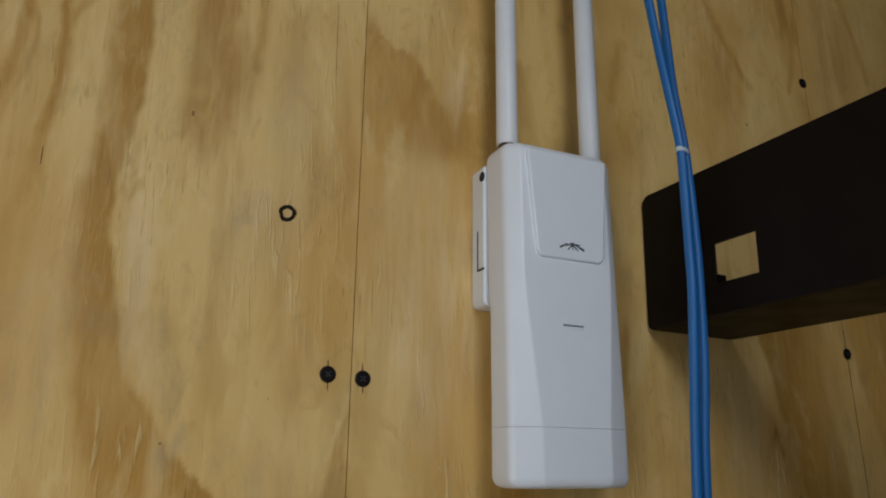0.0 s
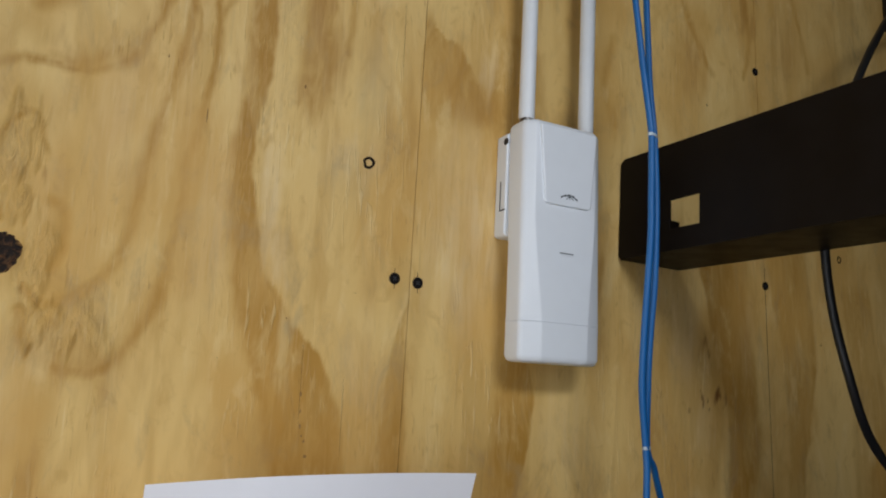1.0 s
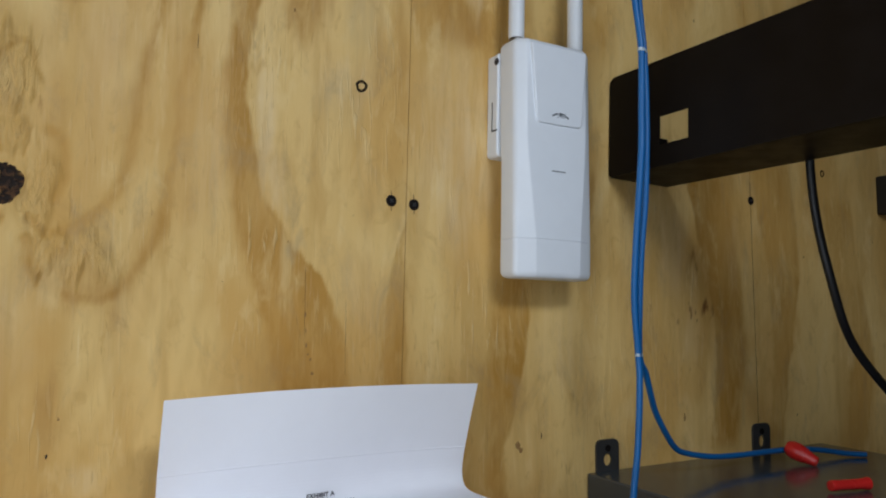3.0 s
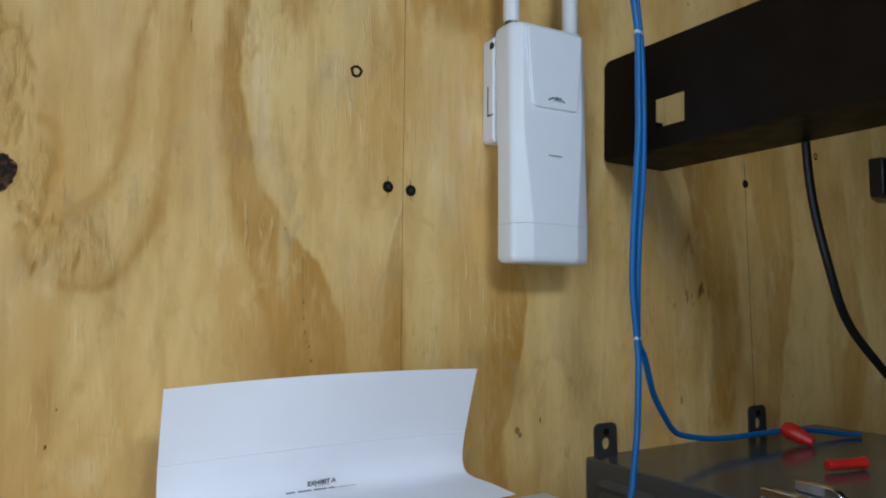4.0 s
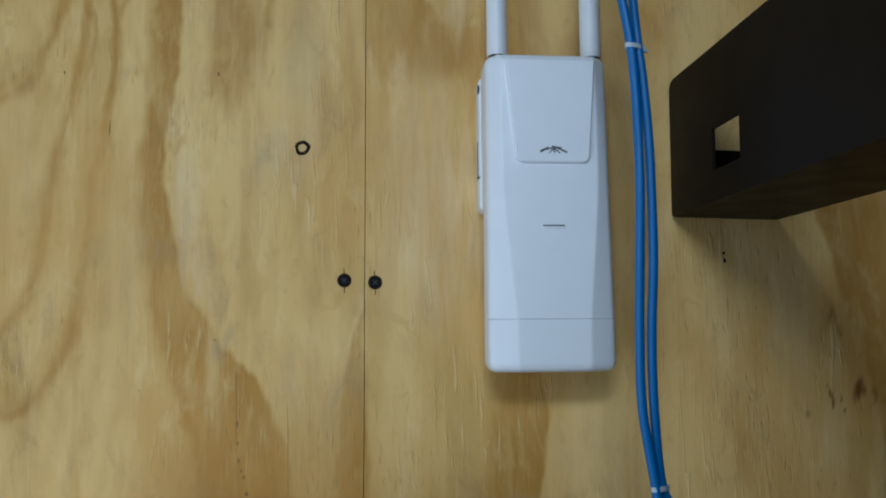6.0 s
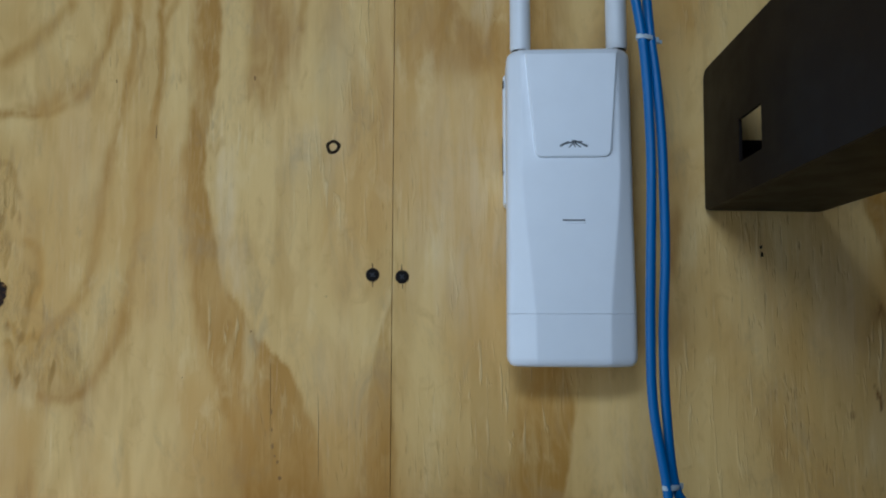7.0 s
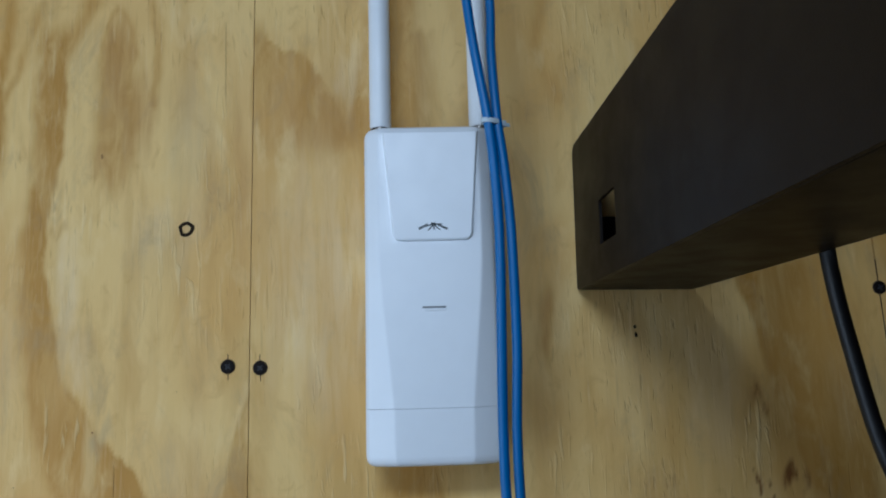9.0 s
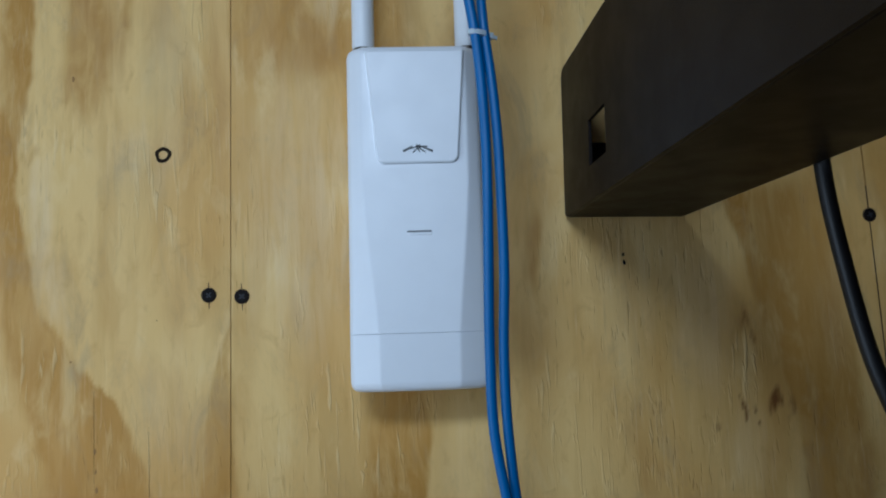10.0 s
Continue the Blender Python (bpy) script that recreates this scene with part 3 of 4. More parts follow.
tagged(part("ceiling", box(-0.70, 3.1, -1.08, 0.1, 2.6, 2.66), UNSEEN_GREY), "unseen ceiling, dull grey to dim bounce light", "ceiling", kind="structure")
tagged(part("ground", box(-60, 60, -60, 60, -0.3, -0.1), CONCRETE), "pale bare ground outside", "ground", kind="structure")


# ---- the wireless access point ----
ap = thing("access_point", pose(0.0003, 0, 1.4980, 0, 1.1, 0) @ Matrix.Diagonal((1.014, 1.03, 1.016, 1)), "white plastic wireless access point with two rod antennas on plywood", "access point")


def eased_corner(a, b, c, reach, steps=6):
    """Points of a soft corner at b on the way from a to c."""
    a, b, c = Vector(a), Vector(b), Vector(c)
    p, q = b + (a - b).normalized() * reach, b + (c - b).normalized() * reach
    return [p.lerp(b, t).lerp(b.lerp(q, t), t) for t in (k / steps for k in range(steps + 1))]


def shell_ring(z, w, f, back, side, front, inset=0.0):
    """One level of the moulding: flat back, upright sides, slanting facets and a flat front."""
    w, f, back, side, front = w - inset, f - inset * 0.5, back - inset, side + inset * 0.5, front + inset
    corners = [(0, back), (w, back), (w, side), (f, front), (0, front - 0.0002)]
    half = [p for k, reach in ((1, 0.004), (2, 0.0040), (3, 0.0013)) for p in eased_corner(corners[k - 1], corners[k], corners[k + 1], reach)]
    return [(p.x, p.y, z) for p in half] + [(-p.x, p.y, z) for p in half[::-1]]


# level, half width, half width of the front, back, side edge and front of the moulding
FORM = np.array(((0.0, 0.0396, 0.0222, -0.0200, -0.0425, -0.0489), (0.032, 0.0396, 0.0226, -0.0200, -0.0425, -0.0489), (0.045, 0.0395, 0.0238, -0.0200, -0.0422, -0.0484),
                 (0.096, 0.0393, 0.0288, -0.0192, -0.0408, -0.0462), (0.118, 0.0393, 0.0304, -0.0172, -0.0402, -0.0454), (0.2, 0.0392, 0.0306, -0.0152, -0.0382, -0.0445)))


def shell(levels):
    """The moulding between levels; each level is given with how far it draws in there."""
    return loft([shell_ring(z, *(np.interp(z, FORM[:, 0], FORM[:, k]) for k in range(1, 6)), inset) for z, inset in levels])


part("housing", shell([(0.03205, 0.0003), (0.0322, 0.0), (0.0324, 0.0), (0.033, 0.0)] + [(z, 0.0) for z in np.linspace(0.04, 0.194, 30)] + [(0.1962, 0.0003), (0.1980, 0.0011), (0.1992, 0.0022), (0.2, 0.0042)]), PLASTIC, ap, sharp=60)
part("bottom_cap", shell([(0, 0.0046), (0.0004, 0.0030), (0.0013, 0.0017), (0.0028, 0.0007), (0.0048, 0.0001), (0.006, 0.0), (0.018, 0.0), (0.031, 0.0), (0.0316, 0.0), (0.0318, 0.0), (0.03195, 0.0003)]), PLASTIC, ap, sharp=60)
pad = []
for cx, cz, a0, a1 in ((0.0205, 0.1334, -90, 0), (-0.0175, 0.1334, 180, 270)):
    arc = [(cx + 0.0047 * math.cos(radians(a0 + (a1 - a0) * k / 5)), cz + 0.0047 * math.sin(radians(a0 + (a1 - a0) * k / 5))) for k in range(6)]
    pad.append(arc)
outline = pad[0] + [(0.0300, 0.1955), (-0.0276, 0.1955)] + pad[1]
part("front_panel", prism(outline, -0.0415, -0.0474), PLASTIC, ap, "raised trapezoid panel", bevel=0.0012, segments=3, angle=20)


def stroke(bm, x0, z0, x1, z1, w0, w1, y):
    n = Vector((z0 - z1, x1 - x0)).normalized()
    pts = [(x0 + n.x * w0, z0 + n.y * w0), (x1 + n.x * w1, z1 + n.y * w1), (x1 - n.x * w1, z1 - n.y * w1), (x0 - n.x * w0, z0 - n.y * w0)]
    front, rear = [bm.verts.new((x, y, z)) for x, z in pts], [bm.verts.new((x, y + 0.0003, z)) for x, z in pts]
    bm.faces.new(front)
    for k in range(4):
        bm.faces.new((front[k], rear[k], rear[(k + 1) % 4], front[(k + 1) % 4]))


mark = bmesh.new()
for x0, z0, x1, z1, w0, w1 in ((-8.5, -1.4, -3.2, 1.4, 0.7, 0.5), (-4.6, -0.1, 1.4, 1.9, 0.25, 0.6), (8.5, -1.7, 2.6, 1.0, 0.7, 0.4), (5.4, 1.3, 0.4, 1.2, 0.35, 0.5),
                               (-0.9, 2.4, 0.9, -2.1, 0.4, 0.3), (-3.0, -2.3, 0.0, 0.6, 0.3, 0.4), (4.2, -2.2, 0.6, 0.6, 0.3, 0.4)):
    stroke(mark, 0.0018 + x0 / 1000, 0.1368 + z0 / 1000, 0.0018 + x1 / 1000, 0.1368 + z1 / 1000, w0 / 1000, w1 / 1000, -0.04765)
part("printed_mark", mark, LOGO_GREY, ap, "small dark grey printed mark", smooth=False)
# the slot is not cut: a grey strip paints the shade of its top edge
slot = part("slot_shade", prism(rounded(-0.0057, 0.0083, 0.0888, 0.0898, 0.0005), -0.0445, -0.0466), SLOT_SHADE_GREY, ap, "narrow grey strip painted as the slot's shade", smooth=False)
part("slot_inset", prism(rounded(-0.0040, 0.0083, 0.0872, 0.0887, 0.0006), -0.0445, -0.0470), PLASTIC, slot, "white inset below the slot's shade strip", bevel=0.0003)
for x in (-0.0295, 0.0332):
    rod = part("antenna", turned([(0.0064, 0.0035), (0.0068, 0.0055), (0.0067, 0.10), (0.0063, 0.235), (0.0045, 0.243), (0.001, 0.245)]), PLASTIC_ROD, ap, "white rod antenna")
    rod.location = (x, -0.027, 0.2)
    ring = part("connector", turned([(0.0064, -0.001), (0.0064, 0.0014), (0.0058, 0.0018), (0.0058, 0.0036), (0.004, 0.0036)]), CONNECTOR, rod, "steel connector ring")
mount = part("wall_mount", prism(rounded(-0.0405, 0.0412, 0.103, 0.1935, 0.004), 0, -0.0160), PLASTIC, ap, "white mounting block", bevel=0.0012)
slit = bmesh.new()
box(-0.0409, -0.0403, -0.0088, -0.0079, 0.126, 0.151, slit)
box(-0.0409, -0.0403, -0.0160, -0.0079, 0.1252, 0.1264, slit)
part("latch_slit", slit, INK, mount, "dark latch outline", smooth=False)
hole = part("screw_hole", turned([(0.0031, 0), (0.0031, 0.0006)], 16), INK, mount, "dark screw hole")
hole.matrix_local = pose(-0.0402, -0.0140, 0.1855, 0, -90, 0)

# ---- the black steel bracket ----
br = thing("wall_bracket", pose(0.0985, 0, 1.5995, 0, 2.1, 0.8), "black powder-coated steel bracket standing out from the plywood wall", "bracket")
DEEP = -0.46


def plate_with_hole(y0, y1, z0, z1, hy0, hy1, hz0, hz1, x0, x1):
    """An upright plate with a square hole, its corners at the wall rounded."""
    bm = bmesh.new()
    arcs = [(y0 - r + r * math.cos(a), z - s * (r - r * math.sin(a))) for z, r, s, turns in ((z0, 0.004, -1, range(6, -1, -1)), (z1, 0.007, 1, range(7))) for a in (radians(15 * k) for k in turns)]
    for loop in ([(y1, z0)] + arcs + [(y1, z1)], [(hy0, hz0), (hy1, hz0), (hy1, hz1), (hy0, hz1)]):
        verts = [bm.verts.new((x0, y, z)) for y, z in loop]
        for p, q in zip(verts, verts[1:] + verts[:1]):
            bm.edges.new((p, q))
    bmesh.ops.triangle_fill(bm, use_beauty=True, use_dissolve=False, edges=bm.edges[:])
    made = bmesh.ops.extrude_face_region(bm, geom=bm.faces[:])
    bmesh.ops.translate(bm, verts=[v for v in made["geom"] if isinstance(v, bmesh.types.BMVert)], vec=(x1 - x0, 0, 0))
    return bm


part("side_plate", plate_with_hole(-0.0015, DEEP, 0.0, 0.0975, -0.066, -0.0995, 0.0195, 0.0455, 0, 0.002), BLACK_STEEL, br, bevel=0.0006, segments=2)
part("bottom_plate", box(0.0022, 0.0775, DEEP, -0.0015, 0, 0.002), BLACK_STEEL, br, bevel=0.0008, segments=2)
part("wall_flange", box(0.0022, 0.0765, -0.0035, -0.0005, 0.0022, 0.049), BLACK_STEEL, br, bevel=0.0006)

# ---- blue network cables with their ties ----
CABLE_A = [(0.002, -0.100, 2.6), (0.006, -0.102, 2.1), (0.0165, -0.108, 1.87), (0.0262, -0.112, 1.755), (0.0293, -0.114, 1.72), (0.0340, -0.115, 1.683), (0.0362, -0.113, 1.66), (0.0373, -0.111, 1.63), (0.0369, -0.1105, 1.60),
           (0.0354, -0.108, 1.56), (0.0341, -0.105, 1.52), (0.0345, -0.102, 1.48), (0.0405, -0.099, 1.437), (0.0405, -0.100, 1.415), (0.0365, -0.101, 1.367), (0.030, -0.102, 1.33), (0.021, -0.105, 1.27), (0.015, -0.11, 1.0), (0.015, -0.1, 0.004)]
CABLE_B = [(0.03, -0.095, 2.6), (0.034, -0.098, 2.1), (0.0395, -0.102, 1.87), (0.0402, -0.106, 1.755), (0.0388, -0.109, 1.72), (0.0393, -0.1125, 1.683), (0.0415, -0.1115, 1.66), (0.0434, -0.110, 1.63), (0.0437, -0.109, 1.60),
           (0.0433, -0.107, 1.56), (0.0412, -0.104, 1.52), (0.0415, -0.1005, 1.48), (0.0460, -0.0945, 1.437), (0.0565, -0.0900, 1.422), (0.067, -0.0840, 1.405), (0.080, -0.076, 1.388), (0.096, -0.070, 1.370), (0.117, -0.061, 1.353), (0.134, -0.057, 1.346),
           (0.165, -0.055, 1.340), (0.2, -0.052, 1.337), (0.265, -0.051, 1.336), (0.30, -0.053, 1.335), (0.327, -0.058, 1.332), (0.350, -0.067, 1.3285), (0.366, -0.077, 1.3275)]
cable_a = tagged(part("network_cable", tube(CABLE_A, 0.0026, 14, 6), BLUE), "bright blue network cable hanging straight down past the bracket", "cable", "blue network cables")
cable_b = tagged(part("network_cable", tube(CABLE_B, 0.0026, 14, 6), BLUE), "bright blue network cable curving onto the charcoal enclosure", "cable", "blue network cables")


def zip_tie(centre, lean, yaw, reach, tail):
    t = thing("cable_tie", Matrix.Translation(centre) @ pose(0, 0, 0, 0, lean, yaw), "clear nylon cable tie round two blue cables", "cable tie", "cable ties")
    ring = [(reach * math.cos(a), 0.0031 * math.sin(a)) for a in (2 * math.pi * k / 28 for k in range(28))]
    strap = loft([[(x * s, y * s, z) for x, y in ring] for s, z in ((0.96, -0.0013), (1.0, -0.0011), (1.0, 0.0011), (0.96, 0.0013))])
    part("strap", strap, TIE, t)
    part("lock_head", box(reach - 0.0012, reach + 0.0018, -0.0018, 0.0018, -0.0017, 0.0017), TIE, t, bevel=0.0005)
    part("tail", box(reach + 0.0015, reach + 0.0015 + tail, -0.0005, 0.0004, -0.0009, 0.0009), TIE, t)


zip_tie((0.0366, -0.1137, 1.6785), 4, 25, 0.0061, 0.003)
zip_tie((0.0432, -0.0967, 1.437), 3, 39, 0.0067, 0.0015)

# ---- black power cable, its box on the wall and the socket ----
tagged(part("power_cable", tube([(0.60, -0.04, 1.96), (0.53, -0.055, 1.945), (0.40, -0.10, 1.892), (0.29, -0.14, 1.81), (0.225, -0.155, 1.735), (0.183, -0.156, 1.66), (0.1815, -0.155, 1.60), (0.1872, -0.155, 1.55),
                                 (0.1945, -0.1605, 1.50), (0.218, -0.160, 1.45), (0.260, -0.160, 1.411), (0.33, -0.15, 1.372), (0.42, -0.13, 1.345), (0.52, -0.09, 1.33), (0.60, -0.02, 1.325), (0.61, 0.0, 1.324)], 0.0036), RUBBER),
       "black rubber power cable hanging behind the steel bracket", "cable")
adapter = thing("power_box", pose(0.590, 0, 1.945), "black plastic power box on the plywood wall", "power box")
part("body", box(-0.05, 0.07, -0.07, 0, 0, 0.16), BLACK_PLASTIC, adapter, bevel=0.005, segments=3)
part("socket_face", box(-0.03, 0.05, -0.0715, -0.06, 0.03, 0.13), RUBBER, adapter, bevel=0.002)
jack = thing("wall_socket", pose(0.566, 0, 1.592), "small black socket box with grey inserts on the plywood", "socket")
part("body", box(-0.034, 0.034, -0.018, 0, 0, 0.048), BLACK_PLASTIC, jack, bevel=0.002)
for z in (0.012, 0.030):
    part("insert", box(-0.015, 0.012, -0.0195, -0.017, z - 0.005, z + 0.006), STEEL, jack, "dull grey insert", bevel=0.001)

# ---- charcoal enclosure with mounting tabs ----
enc = thing("equipment_enclosure", pose(0.068, 0, 1.08), "charcoal enamelled metal enclosure with louvred side and wall tabs", "enclosure")
TOP = 0.2445
part("body", box(0, 0.335, -0.235, -0.001, 0, TOP), CHARCOAL, enc, bevel=0.0018, segments=3)
part("lid_edge", box(-0.0012, 0.3362, -0.2365, -0.222, TOP - 0.03, TOP + 0.0012), CHARCOAL, enc, bevel=0.001)
for k in range(5):
    z = TOP - 0.018 - 0.0105 * k
    lv = loft([[(0.0005, y, z - 0.004), (-0.0035 * s, y, z - 0.0035), (0.0005, y, z + 0.0035)] for y, s in ((-0.018, 0.2), (-0.024, 1), (-0.080, 1), (-0.086, 0.2))])
    part("louvre", lv, CHARCOAL, enc)
for x in (0.024, 0.2365):
    tab = bmesh.new()
    r = rounded(x - 0.0135, x + 0.0135, TOP - 0.02, TOP + 0.0285, 0.006, 4)
    r = [(p[0] + (q[0] - p[0]) * k / 6, p[1] + (q[1] - p[1]) * k / 6) for p, q in zip(r, r[1:] + r[:1]) for k in range(6 if math.dist(p, q) > 0.008 else 1)]
    n = len(r)
    outer, inner = [], []
    for px, pz in r:
        d = Vector((px - x, pz - TOP - 0.0105))
        a = math.atan2(d.y, d.x)
        outer.append((px, pz))
        inner.append((x + 0.0047 * math.cos(a), TOP + 0.0100 + 0.0058 * math.sin(a)))
    rows = [[tab.verts.new((px, y, pz)) for px, pz in ring] for ring, y in ((outer, -0.0002), (outer, -0.0022), (inner, -0.0022), (inner, -0.0002))]
    for a, b in zip(rows, rows[1:] + rows[:1]):
        for k in range(n):
            tab.faces.new((a[k], a[(k + 1) % n], b[(k + 1) % n], b[k]))
    ear = part("mounting_tab", tab, TAB_STEEL, enc, "dark steel tab with a keyhole")
    sc = part("tab_screw", turned([(0.0032, 0), (0.003, 0.0012), (0.001, 0.0018)], 14), SCREW, ear)
    sc.matrix_local = pose(x, -0.0020, TOP + 0.0205, 90, 0, 0)
latch = thing("latch_bracket", pose(0, 0, 1.08 + TOP), "polished chrome latch bracket with two upright ears on the enclosure", "latch")
ear_side = [(-0.2150, 0.0008)] + [(-0.2030 - 0.012 * math.sin(a), 0.0006 + 0.0085 * math.cos(a)) for a in (radians(75 - 15 * k) for k in range(6))] + [(-0.1790, 0.0091), (-0.1775, 0.0083), (-0.1770, 0.0008)]
for x in (0.0790, 0.1180):
    part("ear", loft([[(x + d, y, z) for y, z in ear_side] for d in (0, 0.0058)]), CHROME, latch, "chrome ear with a rounded corner", bevel=0.0009, segments=3)
part("base", box(0.0790, 0.1238, -0.215, -0.177, 0.0001, 0.0008), CHARCOAL, latch, "thin dark base plate")
boot = thing("terminal_boot", pose(0.277, -0.067, 1.08 + TOP + 0.0106, 0, 0, -74), "soft red vinyl terminal boot lying on the enclosure", "terminal boot")
cone = part("sleeve", turned([(0.0012, -0.0145), (0.0056, -0.0132), (0.0082, -0.009), (0.0086, -0.003), (0.0074, 0.004), (0.0058, 0.010), (0.0046, 0.0165), (0.0033, 0.0165), (0.0031, 0.010)], 20), RED, boot)
cone.matrix_local = pose(0, 0, 0, 0, 113, 0)
sleeve = thing("cable_sleeve", pose(0.215, -0.156, 1.08 + TOP + 0.0056, 0, 0, -14), "short red plastic sleeve lying on the enclosure", "cable sleeve")
cyl = part("sleeve", turned([(0.0008, -0.0190), (0.0040, -0.0186), (0.0045, -0.0172), (0.0042, -0.012), (0.0042, 0.010), (0.0052, 0.018), (0.0052, 0.019), (0.0036, 0.019), (0.0034, 0.008)], 20), RED, sleeve)
cyl.matrix_local = pose(0, 0, 0, 0, 90, 0)

# ---- the letter, its case and the shelf that carries them ----
shelf = thing("wall_shelf", pose(-0.19, 0, 1.262), "narrow bare plywood shelf on the wall", "shelf")
part("board", box(-0.20, 0.20, -0.34, -0.001, 0, 0.018), PLY_PLAIN, shelf, bevel=0.001)
for x in (-0.15, 0.15):
    part("support", prism([(x - 0.01, -0.16), (x + 0.01, -0.16), (x + 0.01, 0), (x - 0.01, 0)], -0.025, -0.001), PLY_PLAIN, shelf)
case = thing("document_case", pose(-0.195, -0.19, 1.28), "pale beige plastic case lying under the letter", "case")
part("base", box(-0.133, 0.150, -0.09, 0.10, 0, 0.03), GREY_CASE, case, bevel=0.005, segments=3)
part("lid", box(-0.134, 0.151, -0.091, 0.101, 0.031, 0.0475), GREY_CASE, case, bevel=0.004, segments=3)
profile = spline([(0, -0.0605, 1.4170), (0, -0.0500, 1.391), (0, -0.0415, 1.3682)], 5)[:-1] + [Vector((0, -0.0415, 1.3682)), Vector((0, -0.0416, 1.3675))] + spline([(0, -0.0408, 1.3668), (0, -0.0368, 1.350), (0, -0.0400, 1.3392), (0, -0.052, 1.3352), (0, -0.078, 1.3350), (0, -0.110, 1.3335)], 6)
letter = bmesh.new()
cols = np.linspace(0, 1, 49)
rows = []
for k, q in enumerate(profile):
    s = k / (len(profile) - 1)
    row = []
    for u in cols:
        sag = -0.003 * math.sin(math.pi * u) * (1 - s) + 0.0012 * math.sin(9 * u + 3 * s) - 0.004 * abs(u - 0.47) * (1 - s)
        lift = 0.0028 * math.sin(math.pi * u) * (1 - s) + 0.0045 * max(0, s - 0.55) * u ** 3
        row.append(letter.verts.new((-0.3085 + 0.2245 * u + 0.006 * s * (u - 0.5) * -0.6, q.y + sag + 0.005 * (u - 0.5) * (1 - s), q.z + lift)))
    rows.append(row)
for a, b in zip(rows, rows[1:]):
    for k in range(len(cols) - 1):
        letter.faces.new((a[k], a[k + 1], b[k + 1], b[k]))
sheet_paper = tagged(part("letter", letter, PAPER, smooth=False), "creased white paper letter propped against the plywood wall", "letter")
sol = sheet_paper.modifiers.new("thickness", "SOLIDIFY")
sol.thickness = 0.0002


def written(name, text, size, x, y, z, tilt, parent, label):
    font = bpy.data.curves.new(name, "FONT")
    font.body, font.size, font.align_x, font.extrude = text, size, "CENTER", 0.00005
    font.offset = 0.00011
    tmp = bpy.data.objects.new(name, font)
    me = bpy.data.meshes.new_from_object(tmp)
    bpy.data.objects.remove(tmp)
    me.materials.append(INK)
    ob = new(name, me)
    ob.matrix_world = pose(x, y, z, 90 + tilt, -1.5, 0)
    ob.parent = parent
    ob["label"] = label
    return ob


written("heading", "EXHIBIT A", 0.0045, -0.2005, -0.0420, 1.3428, 8, sheet_paper, "printed heading")
line = bmesh.new()
for x0, x1 in ((-0.2262, -0.2200), (-0.2180, -0.2085), (-0.2068, -0.1975), (-0.1960, -0.1920)):
    box(x0, x1, -0.0440, -0.0434, 1.3397, 1.3404, line)
box(-0.1915, -0.1760, -0.0440, -0.0434, 1.3397, 1.33985, line)
box(-0.2060, -0.1950, -0.0433, -0.0428, 1.3420, 1.34215, line)
part("text_line", line, FADED_INK, sheet_paper, "unreadable printed line", smooth=False)


# ---- marks, screws and flaws of the plywood ----
def screw(x, z, r, label):
    s = thing("wood_screw", pose(x, 0, z, 90, 0, 0) @ pose(0, 0, 0, 0, 0, random.uniform(0, 60)), label, "screw", "black screws in the plywood")
    part("countersink", turned([(r * 1.12, 0.0001), (r * 1.05, 0.0005), (r * 0.98, 0.0003)], 20), CRACK, s, "splintered dark rim")
    part("head", turned([(r, 0.0), (r, 0.0007), (r * 0.8, 0.0011), (r * 0.42, 0.0008), (r * 0.1, 0.0005)], 20), SCREW, s)
    slot = bmesh.new()
    for a in (0, 90):
        m = Matrix.Rotation(radians(a), 4, "Z") @ Matrix.Diagonal((r * 0.9, r * 0.22, 0.0004, 1))
        m.translation = (0, 0, 0.0011)
        bmesh.ops.create_cube(slot, size=1, matrix=m)
    part("cross_recess", slot, INK, s, smooth=False)


for x, z, r in ((-0.1297, 1.5603, 0.0043), (-0.1092, 1.5585, 0.0043), (0.3012, 1.5925, 0.0042), (0.2970, 1.8335, 0.0042)):
    screw(x, z, r, "black screw sunk into the plywood beside a joint")


def pen_ring(x, z, r, w, squash):
    bm = bmesh.new()
    n = 18
    rows = []
    for rr, y in ((r, 0), (r, -0.0003), (r - w, -0.0003), (r - w, 0)):
        rows.append([bm.verts.new((x + rr * squash * (1 + 0.07 * math.sin(3 * a + 1) + 0.05 * math.sin(5 * a)) * math.cos(a), y, z + rr * (1 + 0.06 * math.sin(2 * a)) * math.sin(a))) for a in (2 * math.pi * k / n for k in range(n))])
    for a, b in zip(rows, rows[1:]):
        for k in range(n):
            bm.faces.new((a[k], a[(k + 1) % n], b[(k + 1) % n], b[k]))
    tagged(part("pen_mark", bm, MARKER), "small hand-drawn black ring on the plywood", "pen mark", "pen marks")


pen_ring(-0.1570, 1.6512, 0.0051, 0.0023, 1.0)
pen_ring(0.4270, 1.6340, 0.0043, 0.0018, 0.8)


def flaw(name, parent, mat, x, z, rx, rz, thick=0.0003, sides=9):
    """A small uneven patch on the veneer: pit, stain or split."""
    bm = bmesh.new()
    pts = []
    for k in range(sides):
        a = 2 * math.pi * k / sides
        j = random.uniform(0.75, 1.2)
        pts.append((x + rx * j * math.cos(a), z + rz * j * math.sin(a)))
    rim, top = [bm.verts.new((px, -0.00005, pz)) for px, pz in pts], bm.verts.new((x, -thick, z))
    for k in range(sides):
        bm.faces.new((rim[k], rim[(k + 1) % sides], top))
    part(name, bm, mat, parent)


def sheet_at(x, z):
    return sheet_a if x < -0.115 else sheet_b if x < 0.301 else sheet_c


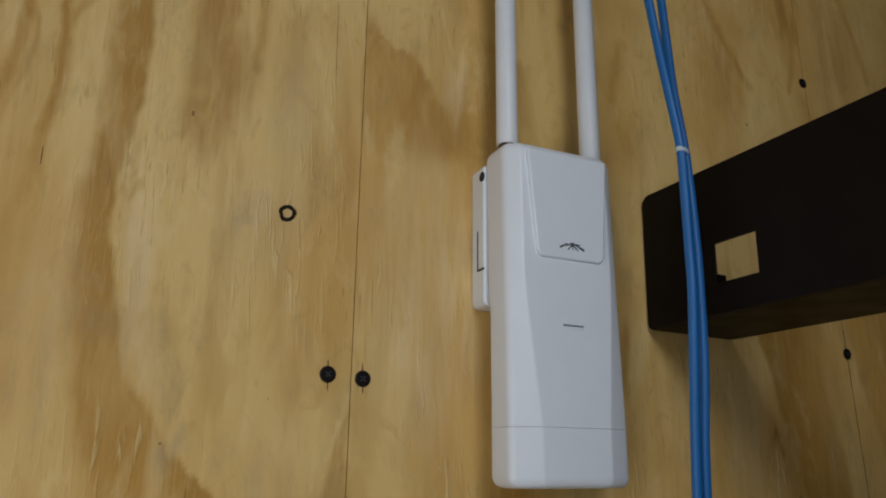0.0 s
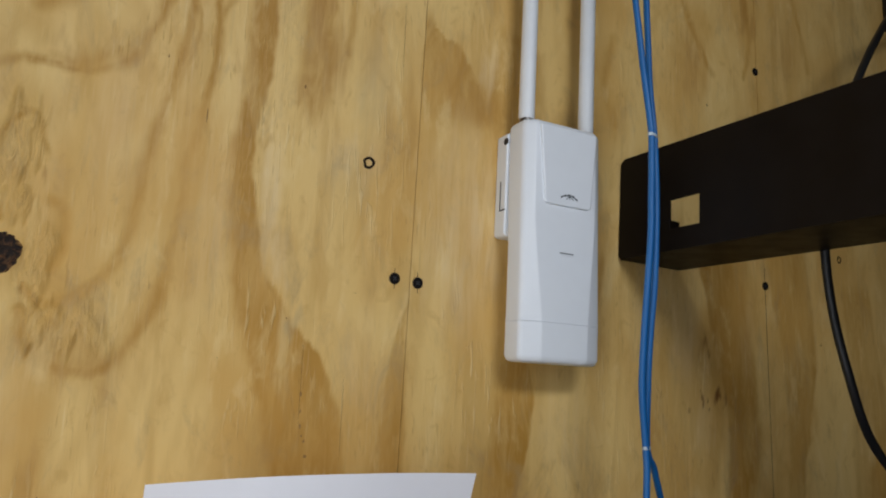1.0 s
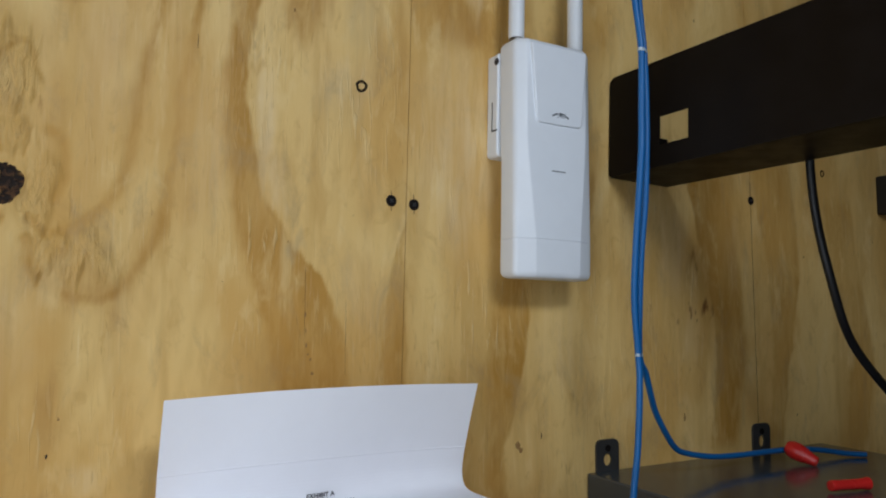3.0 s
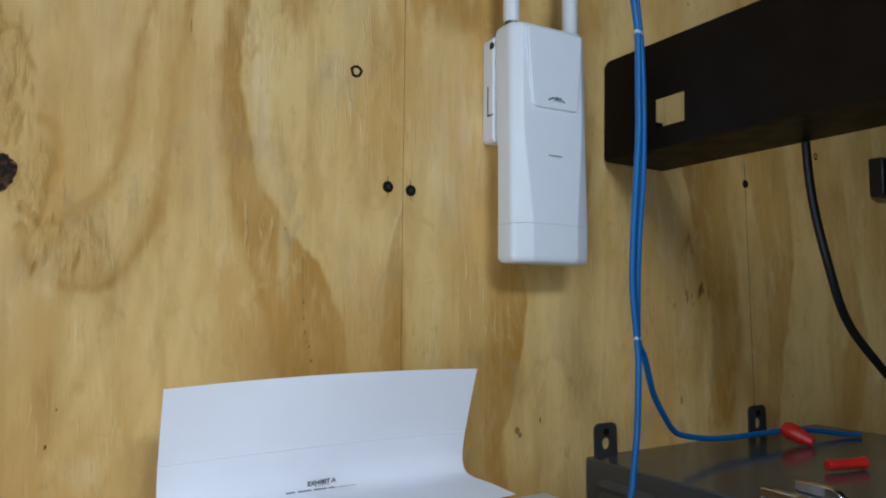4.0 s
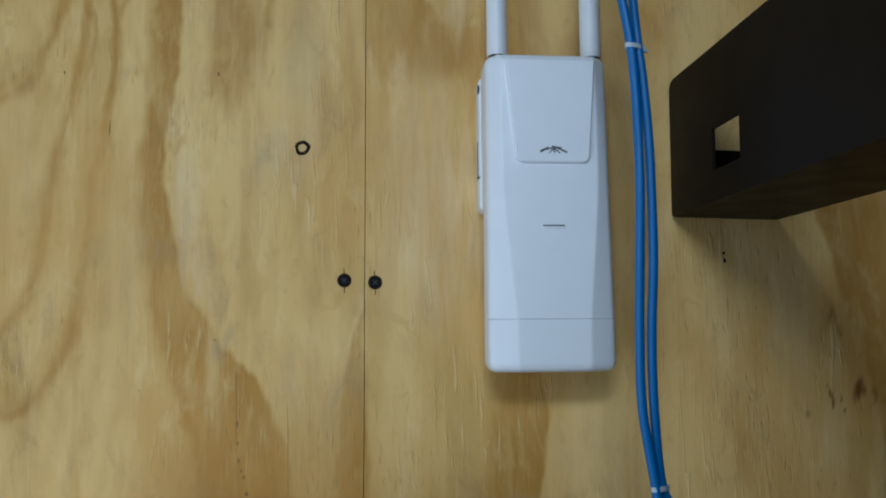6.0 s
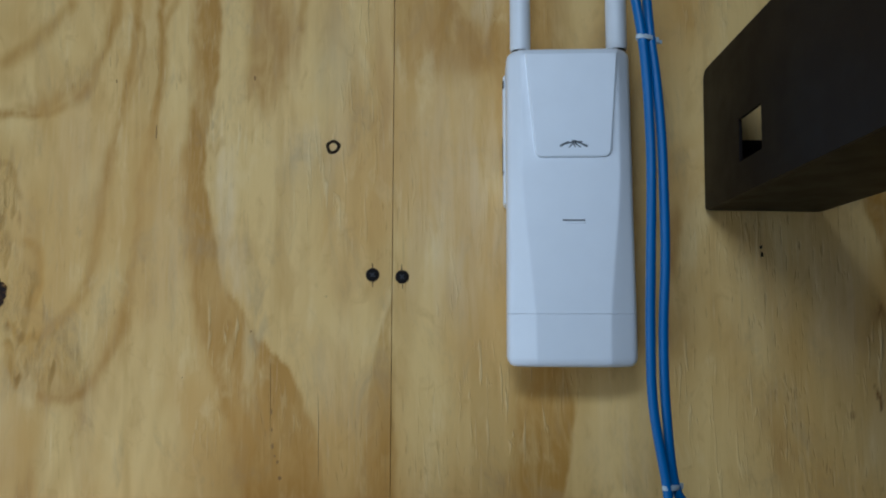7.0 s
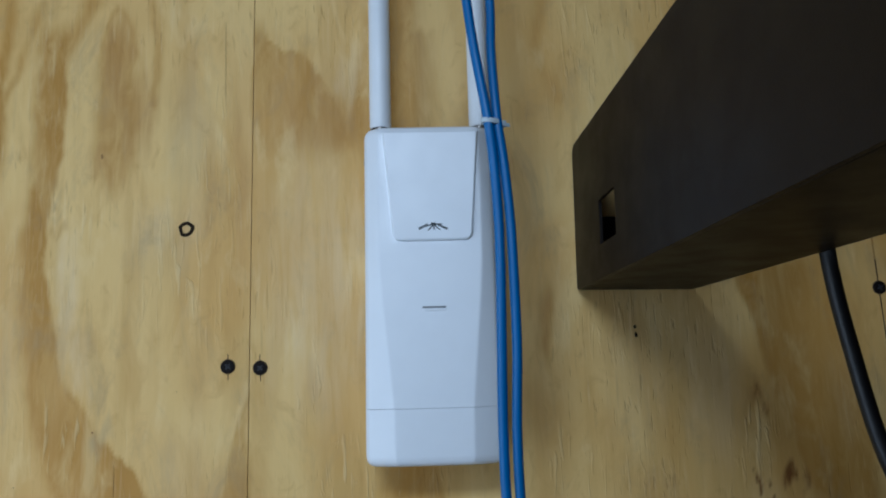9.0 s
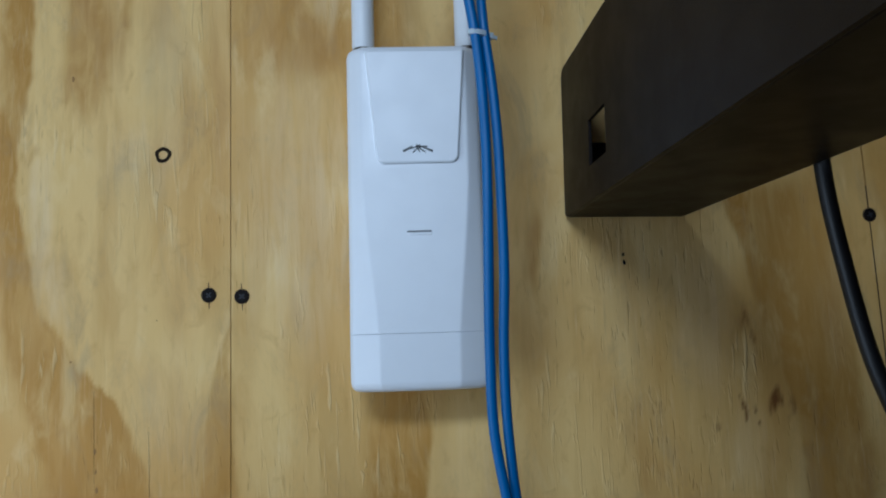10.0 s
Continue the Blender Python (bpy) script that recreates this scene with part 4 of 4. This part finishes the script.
for x, z, rx, rz in ((-0.379, 1.599, 1.2, 3.2), (-0.213, 1.703, 1.0, 2.4), (-0.314, 1.704, 0.7, 1.6), (-0.1940, 1.424, 1.7, 1.6), (-0.1955, 1.4345, 1.3, 1.5), (-0.1975, 1.4385, 0.8, 1.2),
                     (-0.1990, 1.445, 1.0, 2.4), (-0.1995, 1.456, 0.8, 2.0), (-0.2000, 1.468, 1.1, 2.2), (-0.2145, 1.523, 0.8, 0.8), (-0.369, 1.378, 0.9, 2.0), (-0.363, 1.401, 0.8, 1.5), (-0.448, 1.635, 1.2, 4.0), (-0.452, 1.610, 1.0, 3.0),
                     (-0.262, 1.492, 0.5, 0.5), (-0.162, 1.546, 0.5, 0.5), (0.194, 1.366, 1.5, 5.0), (0.221, 1.779, 0.9, 2.0), (-0.007, 1.355, 3.4, 5.0), (-0.004, 1.351, 2.4, 3.4), (0.018, 1.362, 0.9, 4.0),
                     (0.388, 1.534, 1.2, 2.0), (0.456, 1.586, 0.8, 0.8), (0.521, 1.557, 0.9, 0.9), (0.367, 1.358, 1.2, 2.0)):
    flaw("pit", sheet_at(x, z), PIT if rx != 0.9 else CRACK, x, z, rx / 1250, rz / 1250)
for x, z, rx, rz in ((0.1350, 1.5738, 1.1, 1.2), (0.1353, 1.5686, 1.1, 1.7)):
    flaw("pit", sheet_b, SCREW, x, z, rx / 1000, rz / 1000)
for x, z, rx, rz in ((-0.1297, 1.5665, 0.35, 2.6), (-0.1296, 1.5545, 0.35, 3.0), (-0.1095, 1.5645, 0.4, 3.4), (-0.1090, 1.5525, 0.35, 3.0), (-0.1675, 1.450, 0.14, 38.0), (-0.2005, 1.480, 0.14, 30.0),
                     (-0.131, 1.77, 0.14, 30.0), (-0.284, 1.665, 0.3, 6.0), (-0.402, 1.5715, 0.6, 4.0)):
    flaw("split", sheet_at(x, z), CRACK, x, z, rx / 1000, rz / 1000, 0.0002, 8)

knot = bmesh.new()
kx, kz, sides = -0.4015, 1.5520, 40
rings = []
for s, y in ((1.0, -0.0001), (0.94, -0.0009), (0.80, -0.0005), (0.6, -0.0012), (0.4, -0.0006), (0.2, -0.0011)):
    rings.append([knot.verts.new((kx + 0.0124 * s * (1 + 0.09 * math.sin(4 * a + 1) + 0.06 * math.sin(7 * a) + 0.04 * math.sin(13 * a + 2)) * math.cos(a), y + random.uniform(-0.0002, 0.0002), kz + 0.0142 * s * (1 + 0.08 * math.sin(3 * a) + 0.05 * math.sin(11 * a)) * math.sin(a)))
                  for a in (2 * math.pi * k / sides for k in range(sides))])
for a, b in zip(rings, rings[1:]):
    for k in range(sides):
        knot.faces.new((a[k], a[(k + 1) % sides], b[(k + 1) % sides], b[k]))
knot.faces.new(rings[-1])
part("knot", knot, KNOT, sheet_a, "dark loose knot")
